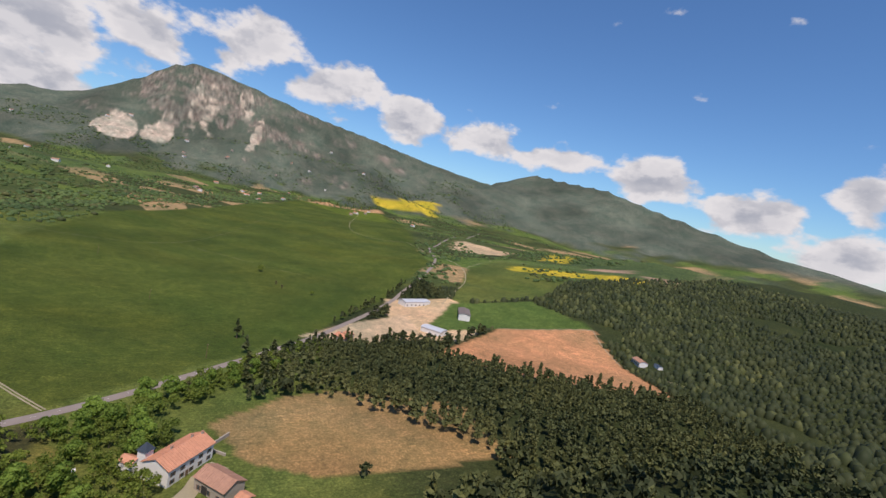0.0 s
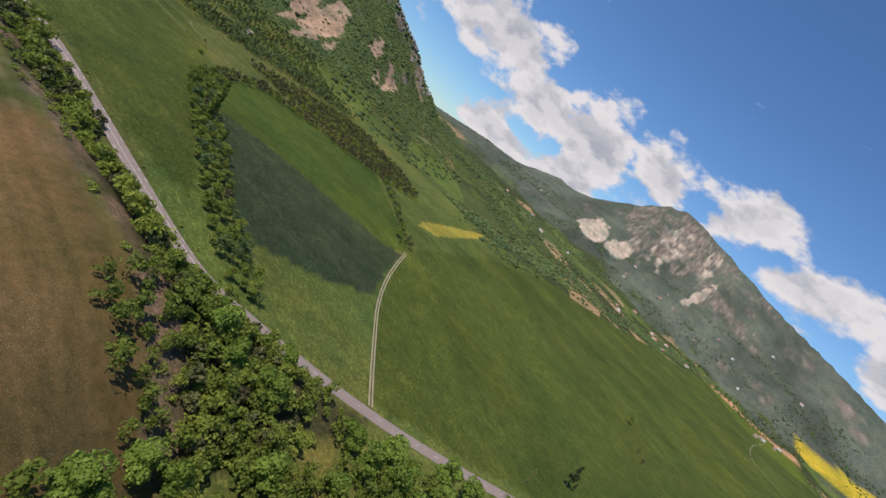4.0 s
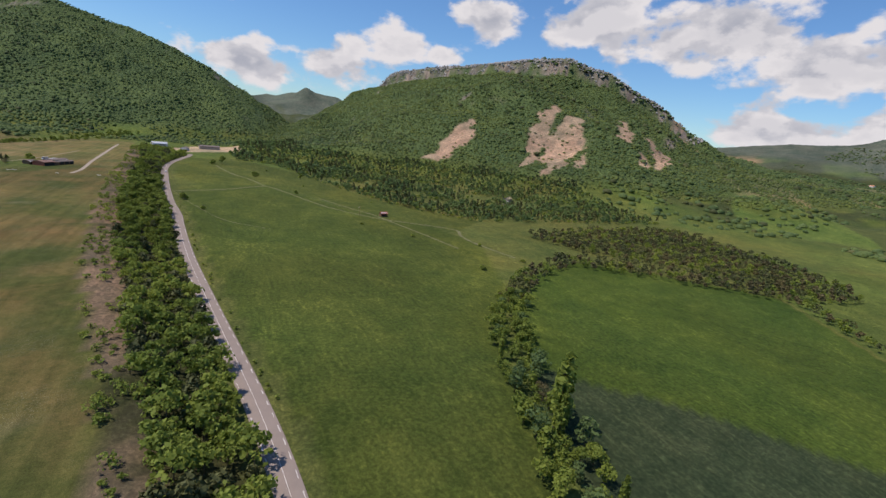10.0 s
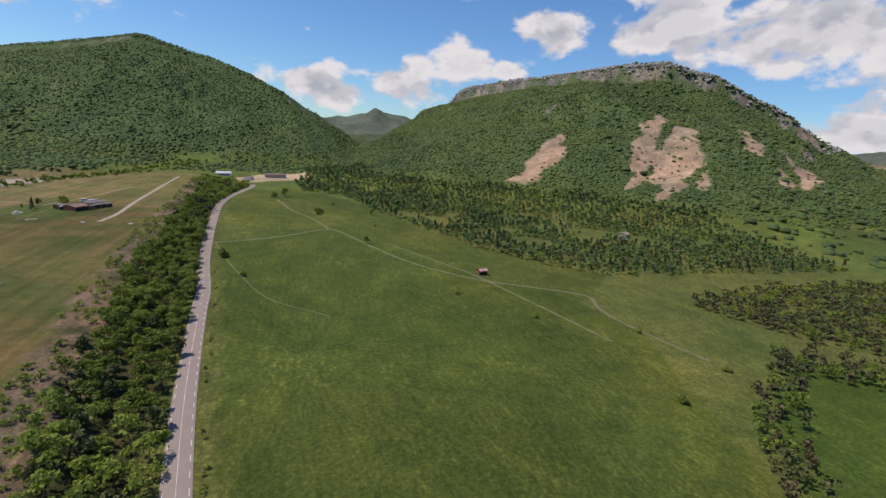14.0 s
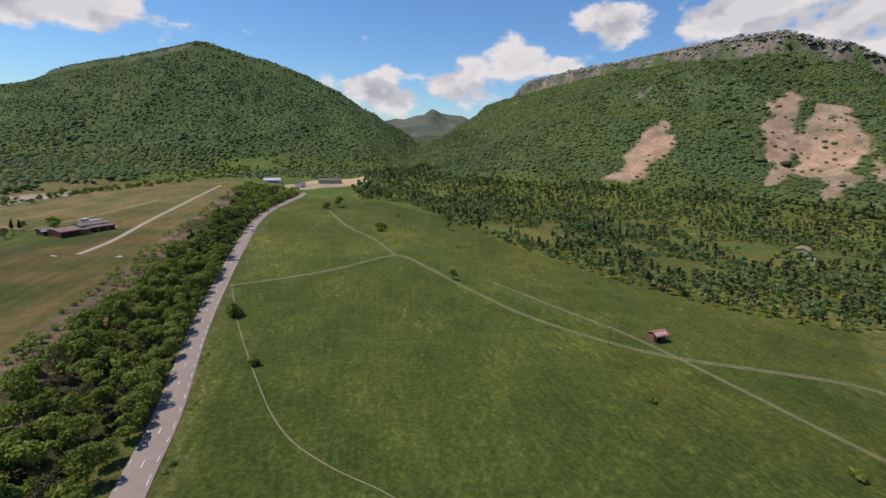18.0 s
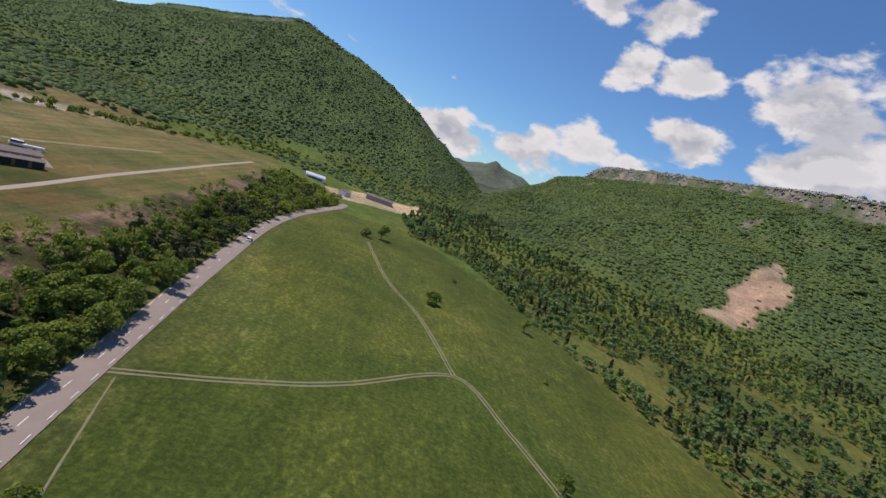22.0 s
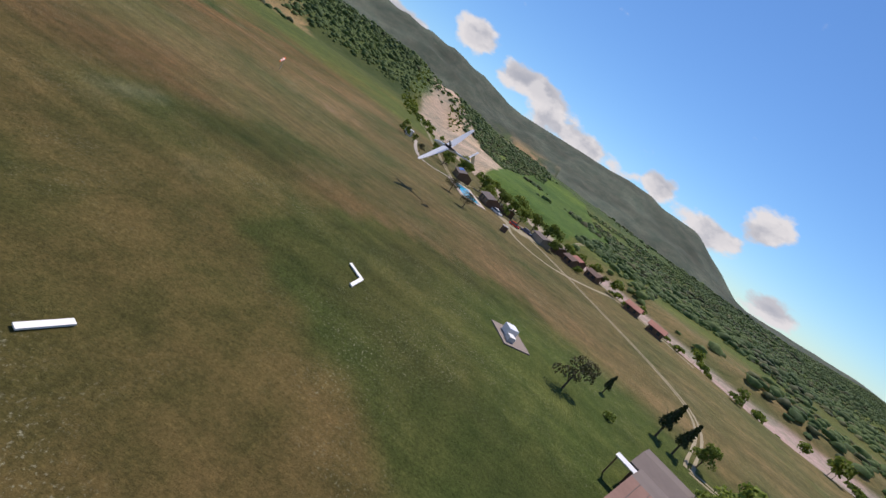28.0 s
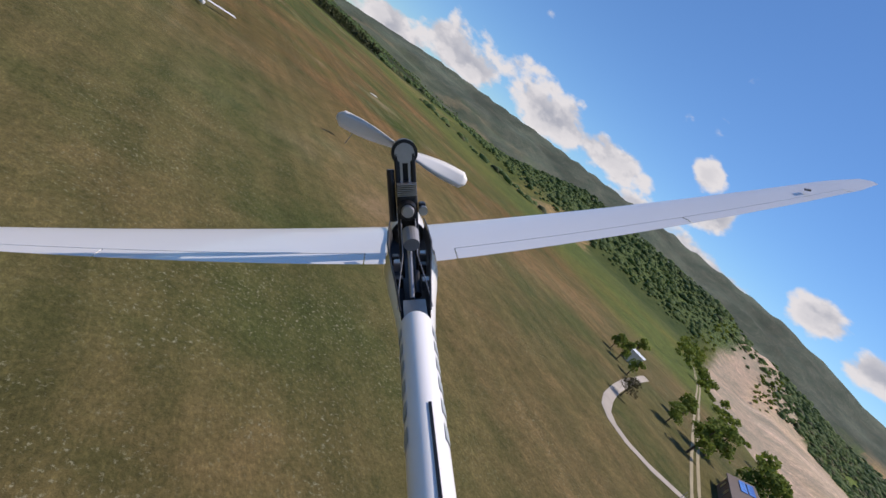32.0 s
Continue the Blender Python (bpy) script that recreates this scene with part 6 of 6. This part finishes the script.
# trees by the club and the pool
for x, y, s, kind in ((-156.7, 206.3, 0.72, "brown"), (-164.8, 213.5, 0.36, "pine"), (-157.6, 213.2, 0.5, "bush"), (-163.5, 222, 0.62, "pine"), (-161.5, 224.0, 0.55, "pine"), (-162.6, 228, 0.5, "broad"), (-148, 226, 0.95, "broad"), (-145, 221, 0.7, "broad"), (-150, 232, 0.6, "broad"),
                      (-293, 131, 0.5, "broad"), (-296, 127, 0.5, "broad"), (-290, 136, 0.45, "broad"), (-273, 145, 0.6, "brown"), (-300, 144, 0.7, "broad"), (-288, 147, 0.55, "broad"), (-285, 153, 0.75, "broad"), (-296, 152, 0.9, "broad"), (-292, 160, 0.9, "broad"), (-284, 172, 0.9, "broad"), (-276, 176, 0.8, "broad"), (-277, 182, 1.0, "broad"), (-282, 188, 1.0, "broad"), (-270, 192, 1.0, "broad"), (-290, 180, 0.8, "broad"), (-320, 120, 0.6, "broad"), (-262, 186, 0.6, "broad"), (-278, 198, 0.9, "broad"), (-286, 205, 0.9, "broad"), (-295, 215, 0.9, "broad"), (-302, 172, 0.8, "broad"), (-312, 160, 0.8, "broad"), (-258, 206, 0.6, "broad"), (-263, 208, 0.45, "broad"), (-256, 217, 0.5, "round"), (-266, 228, 0.45, "broad"), (-272, 224, 0.6, "broad"), (-280, 220, 0.7, "broad")):
    plant(kind, x, y, s, {"broad": "leafy green tree in the gardens by the airfield", "pine": "small dark conifer beside the club buildings", "bush": "small round bush by the club buildings", "round": "low round-crowned tree between the cabins", "brown": "reddish half-bare tree by the path"}[kind], "bush" if kind == "bush" else "tree", "garden trees by the airfield")
for x, y in ((-236, 169), (-226, 176)):
    plant("brown", x, y, 0.8, "bare brownish tree beside the swimming pool", "tree", "bare trees by the pool")

# poplars in the valley, and scattered far houses
for k in range(9):
    plant("poplar", 2050 + 6 * k, -700 - 42 * k, 1.7, "tall slim poplar in a row beside the ploughed strip", "tree", "row of poplars")
rng = np.random.default_rng(77)
for k in range(34):
    x, y = rng.uniform(1500, 2750), rng.uniform(-1100, 700)
    house("village_house", x, y, rng.uniform(0, 180), rng.uniform(13, 20), 11, 6, 9, M_WALL if k % 3 else M_STONE, M_TILE if k % 2 else M_TILE_OLD, "small pale village house with a tiled roof on the hillside", group="village houses on the hillside", tiles=False)


# ---- the motor glider, low over the airfield at the end of its turn ----
m_gel, n_, l_, p_ = material("white_gelcoat")
gv = noise_node(n_, l_, 1.2, 4)
l_.new(mixed(n_, l_, "MIX", gv, (0.87, 0.87, 0.865), (0.92, 0.92, 0.915)), p_.inputs["Base Color"])
p_.inputs["Roughness"].default_value = 0.32
p_.inputs["Coat Weight"].default_value = 0.4
M_BLACK = plain("black_engine_metal", (0.022, 0.022, 0.024), 0.42, 0.35, scale=9, vary=0.4)
M_ALU = plain("bare_aluminium", (0.42, 0.42, 0.43), 0.38, 0.9, scale=9, vary=0.25)
M_TUB = plain("dark_bay_lining", (0.05, 0.05, 0.055), 0.55, scale=5, vary=0.35)
M_GREY = plain("grey_letter_film", (0.36, 0.40, 0.42), 0.5, scale=6, vary=0.1)
M_GAP = plain("dark_gap", (0.20, 0.21, 0.23), 0.7, scale=4, vary=0.15)
M_BLADE = plain("pale_propeller_lacquer", (0.74, 0.75, 0.74), 0.35, scale=4, vary=0.08)

eye_end = look(*PATH[-1][1:]) if len(PATH[-1]) == 4 else None
fwd = Vector((-0.105, 0.31, -1.0)).normalized()
rgt = Vector((1.0, 0.058, -0.087))
rgt = (rgt - fwd * rgt.dot(fwd)).normalized()
upw = rgt.cross(fwd)
seat = Matrix((rgt, fwd, upw)).transposed().to_4x4()
seat.translation = Vector((-0.62, 0.08, -8.2))
glider = new("motor_glider")
glider.matrix_world = eye_end @ seat
tagged(glider, "white motor glider in flight with its black engine raised", "glider")


def loft(rings, closed=True, skip=None, caps=True):
    bm = bmesh.new()
    vs = [[bm.verts.new(p) for p in r] for r in rings]
    n = len(rings[0])
    for i in range(len(vs) - 1):
        for k in range(n if closed else n - 1):
            if skip and skip(i, k):
                continue
            bm.faces.new((vs[i][k], vs[i][(k + 1) % n], vs[i + 1][(k + 1) % n], vs[i + 1][k]))
    if caps:
        bm.faces.new(vs[0][::-1])
        bm.faces.new(vs[-1])
    return bm


# fuselage: station along the axis, half width, height of top and of bottom
HULL = [(-8.3, 0.10, -0.22, -0.45), (-7.0, 0.13, -0.19, -0.50), (-5.5, 0.175, -0.13, -0.55), (-4.0, 0.20, -0.05, -0.58), (-3.0, 0.225, 0.02, -0.62), (-2.9, 0.23, 0.025, -0.62), (-2.0, 0.31, 0.08, -0.70), (-1.2, 0.40, 0.13, -0.80), (-0.5, 0.47, 0.18, -0.86), (0.3, 0.46, 0.22, -0.88), (0.9, 0.42, 0.26, -0.88), (1.1, 0.41, 0.28, -0.88), (2.0, 0.39, 0.30, -0.86), (3.2, 0.33, 0.16, -0.78), (4.1, 0.20, -0.12, -0.62), (4.6, 0.05, -0.32, -0.46)]
SEG = 28
rings = []
for f, w, top, bot in HULL:
    c, h = (top + bot) / 2, (top - bot) / 2
    rings.append([Vector((w * math.sin(6.2832 * k / SEG), f, c + h * math.cos(6.2832 * k / SEG))) for k in range(SEG)])
hull = part("fuselage", loft(rings, skip=lambda i, k: 5 <= i <= 9 and (k < 4 or k >= SEG - 4)), m_gel, glider, smooth_faces=True)
tub = []
for f, w, top, bot in HULL[5:11]:
    tub.append([Vector((x * w * 0.80, f, top - 0.05 - d)) for x, d in ((-1, 0.02), (-0.9, 0.35), (-0.4, 0.5), (0.4, 0.5), (0.9, 0.35), (1, 0.02))])
part("engine_bay", loft(tub, closed=False, caps=False), M_TUB, glider, "dark open engine bay")
for s in (-1, 1):
    pts = [Vector((s * w * 0.80, f, top + 0.005)) for f, w, top, bot in HULL[5:11]]
    bm = bmesh.new()
    for a, b in zip(pts[:-1], pts[1:]):
        tube(a, b, 0.014, 0.014, 6, bm)
    part("bay_rim", bm, M_BLACK, glider)
part("rear_floor", box(-0.15, 0.15, -2.85, -2.3, -0.12, -0.09), M_ALU, glider, "pale grey floor at the rear of the bay")


def wing_mesh(s, f0, f1, x0=0.38, x1=9.0, n=26, lift=0.0):
    """A span of wing between two shares of its chord."""
    rows = []
    for i in range(n + 1):
        x = x0 + (x1 - x0) * i / n
        u = x / 9.0
        chord = 2.1 * (1 - 0.62 * u**1.35) * (1 if u < 0.94 else 1 - 6.5 * (u - 0.94))
        le = 0.85 - 0.42 * u**2.2 - (0.6 * max(u - 0.94, 0) * 5 if u > 0.94 else 0)
        z = 0.06 + 0.03 * x + 0.0052 * x * x
        thick = 0.15 * chord * 0.5
        row = []
        m = 9
        for k in range(m + 1):
            c = f0 + (f1 - f0) * k / m
            h = thick * 2.97 * (0.2969 * math.sqrt(max(c, 0)) - 0.126 * c - 0.3516 * c * c + 0.2843 * c**3 - 0.1015 * c**4) * 2.2
            row.append((c, h))
        up = [Vector((s * x, le - chord * c, z + h + lift + 0.02 * chord * (1 - c))) for c, h in row]
        dn = [Vector((s * x, le - chord * c, z - 0.45 * h - lift + 0.02 * chord * (1 - c))) for c, h in row[::-1]]
        rows.append(up + dn)
    return loft(rows)


for s, word in ((-1, "port"), (1, "starboard")):
    w = part("wing", wing_mesh(s, 0.0, 0.80, n=40), m_gel, glider)
    part("flap", wing_mesh(s, 0.812, 1.0, 0.75, 4.9, 12), m_gel, w)
    part("aileron", wing_mesh(s, 0.812, 1.0, 4.93, 8.2, 10), m_gel, w)
    part("tip_edge", wing_mesh(s, 0.80, 1.0, 8.22, 8.95, 4), m_gel, w)
    part("root_edge", wing_mesh(s, 0.80, 1.0, 0.40, 0.73, 2), m_gel, w)
    part("hinge_gap", wing_mesh(s, 0.79, 0.815, 0.75, 8.2, 20, -0.012), M_GAP, w)
    part("aileron_fairing", box(s * 7.6 - 0.012, s * 7.6 + 0.012, -0.22, -0.08, 0.66, 0.70, 0.006), M_GAP, w)

part("fin", loft([[Vector((x, f, z)) for f, x in ((-7.9, 0), (-8.1, 0.05), (-8.6, 0.05), (-8.95, 0), (-8.6, -0.05), (-8.1, -0.05))] for z in (-0.35, 1.0, 2.02)]), m_gel, glider)
for s in (-1, 1):
    part("tailplane", box(min(0, s * 1.45), max(0, s * 1.45), -8.85, -8.32, 2.03, 2.09, 0.02), m_gel, glider)

# raised engine: pylon arms, belt drive, cylinder, radiator, exhaust
pylon = part("pylon", box(-0.17, -0.10, -1.05, -0.82, -0.25, 1.75, 0.02), M_BLACK, glider)
part("pylon_arm", box(0.08, 0.15, -1.05, -0.82, -0.25, 1.75, 0.02), M_BLACK, pylon)
part("pylon_back", box(-0.10, 0.08, -0.86, -0.80, 0.3, 1.6, 0.01), M_BLACK, pylon)
part("belt_housing", tube((-0.01, -1.02, 1.74), (-0.01, -0.72, 1.74), 0.20, n=22), M_BLACK, pylon)
part("belt_ring", tube((-0.01, -1.05, 1.74), (-0.01, -1.02, 1.74), 0.15, n=22), M_ALU, pylon)
for sx in (-0.07, 0.05):
    part("belt_strand", box(sx - 0.02, sx + 0.02, -1.03, -1.0, 1.1, 1.70), M_ALU, pylon, "bright belt strand")
part("crankcase", box(-0.16, 0.15, -1.16, -0.80, 0.72, 1.12, 0.04), M_BLACK, pylon)
for k in range(7):
    part("cooling_fin", box(-0.15, 0.14, -1.22, -0.84, 1.12 + 0.028 * k, 1.132 + 0.028 * k), M_ALU, pylon)
part("cylinder", tube((-0.01, -1.18, 0.92), (-0.01, -1.36, 0.92), 0.14, 0.12, 18), M_BLACK, pylon)
part("cylinder_head", tube((-0.01, -1.365, 0.92), (-0.01, -1.42, 0.92), 0.10, 0.08, 18), M_ALU, pylon)
part("exhaust_can", tube((0.01, -1.22, 0.56), (0.02, -1.50, 0.44), 0.13, 0.12, 18), M_STEEL, pylon)
part("carburettor", box(0.16, 0.27, -1.2, -1.02, 0.82, 1.0, 0.03), M_BLACK, pylon)
part("air_filter", tube((0.22, -1.21, 0.9), (0.22, -1.30, 0.9), 0.07, n=14), M_ALU, pylon)
part("side_tank", tube((-0.235, -1.0, 0.7), (-0.235, -1.0, 1.5), 0.06, n=12), M_BLACK, pylon)
part("spindle_drive", tube((-0.02, -2.2, -0.12), (-0.01, -1.1, 0.45), 0.035, n=10), M_ALU, pylon)
part("drive_motor", tube((0.05, -1.9, -0.2), (0.05, -1.5, 0.0), 0.07, n=12), M_BLACK, pylon)
for x0, x1 in ((-0.22, -0.12), (0.22, 0.10)):
    bm = bmesh.new()
    pts = [Vector((x0, -2.7, -0.02)), Vector((x0 * 0.9, -2.1, 0.02)), Vector((x1, -1.5, 0.28)), Vector((x1, -1.05, 0.9))]
    for a, b in zip(pts[:-1], pts[1:]):
        tube(a, b, 0.008, 0.008, 6, bm)
    part("retaining_cable", bm, M_ALU, pylon)
for k, (x, f, z) in enumerate(((-0.25, -0.6, -0.05), (0.22, -0.5, -0.05), (-0.2, -1.4, -0.15), (0.2, -1.6, -0.12), (0.18, -1.1, -0.05), (-0.22, -1.0, -0.02), (0.0, -0.4, 0.0))):
    part("bay_fitting", box(x - 0.06, x + 0.06, f - 0.09, f + 0.09, z - 0.1, z + 0.06, 0.02), M_ALU if k % 2 else M_BLACK, pylon)
hub = part("propeller_hub", tube((-0.01, -0.72, 1.75), (-0.01, -0.58, 1.75), 0.08, n=16), M_ALU, pylon)
ax = Vector((0.87, 0.0, -0.49)).normalized()
across = Vector((0.49, 0.0, 0.87)).normalized()
for s in (-1, 1):
    rows = []
    for i in range(13):
        u = i / 12
        r = 0.07 + 1.06 * u
        c = (0.065 + 0.13 * math.sin(min(u * 2.2, 1.57)) - 0.06 * u) * (1 if u < 0.93 else 0.75 - 6 * (u - 0.93))
        tw = 0.9 - 0.62 * u
        d = across * math.cos(tw) * s + Vector((0, 1, 0)) * math.sin(tw)
        nrm = d.cross(ax)
        ctr = Vector((-0.01, -0.65, 1.75)) + ax * s * r
        rows.append([ctr + d * c * a + nrm * b * 0.018 for a, b in ((-1, 0), (-0.4, 1), (0.4, 0.9), (1, 0), (0.4, -0.5), (-0.4, -0.6))])
    part("propeller_blade", loft(rows), M_BLADE, hub, smooth_faces=True)

# markings: grey bars for the letters on both sides, and the dark slot in the boom
for s in (-1, 1):
    for k in range(6):
        f = -3.05 - 0.33 * k
        w, top, bot = (np.interp(f, [h[0] for h in HULL], [h[j] for h in HULL]) for j in (1, 2, 3))
        rows = []
        for ff in (f, f - 0.2):
            row = []
            for a in np.linspace(0.95, 1.55, 5):
                row.append(Vector((s * (w + 0.004) * math.sin(a), ff, (top + bot) / 2 + ((top - bot) / 2 + 0.004) * math.cos(a))))
            rows.append(row)
        part("letter_bar", loft(rows, closed=False, caps=False), M_GREY, hull)
part("boom_slot", loft([[Vector((0.05 + x, f, np.interp(f, [h[0] for h in HULL], [h[2] for h in HULL]) + zz)) for x, zz in ((-0.014, -0.03), (-0.014, 0.006), (0.014, 0.006), (0.014, -0.03))] for f in (-4.55, -5.2, -6.0, -6.6)]), M_BLACK, hull, "narrow black slot along the boom")
for r in MODELS.values():
    for src in r:
        if src not in used:
            for o in (*src.children_recursive, src):
                bpy.data.objects.remove(o)
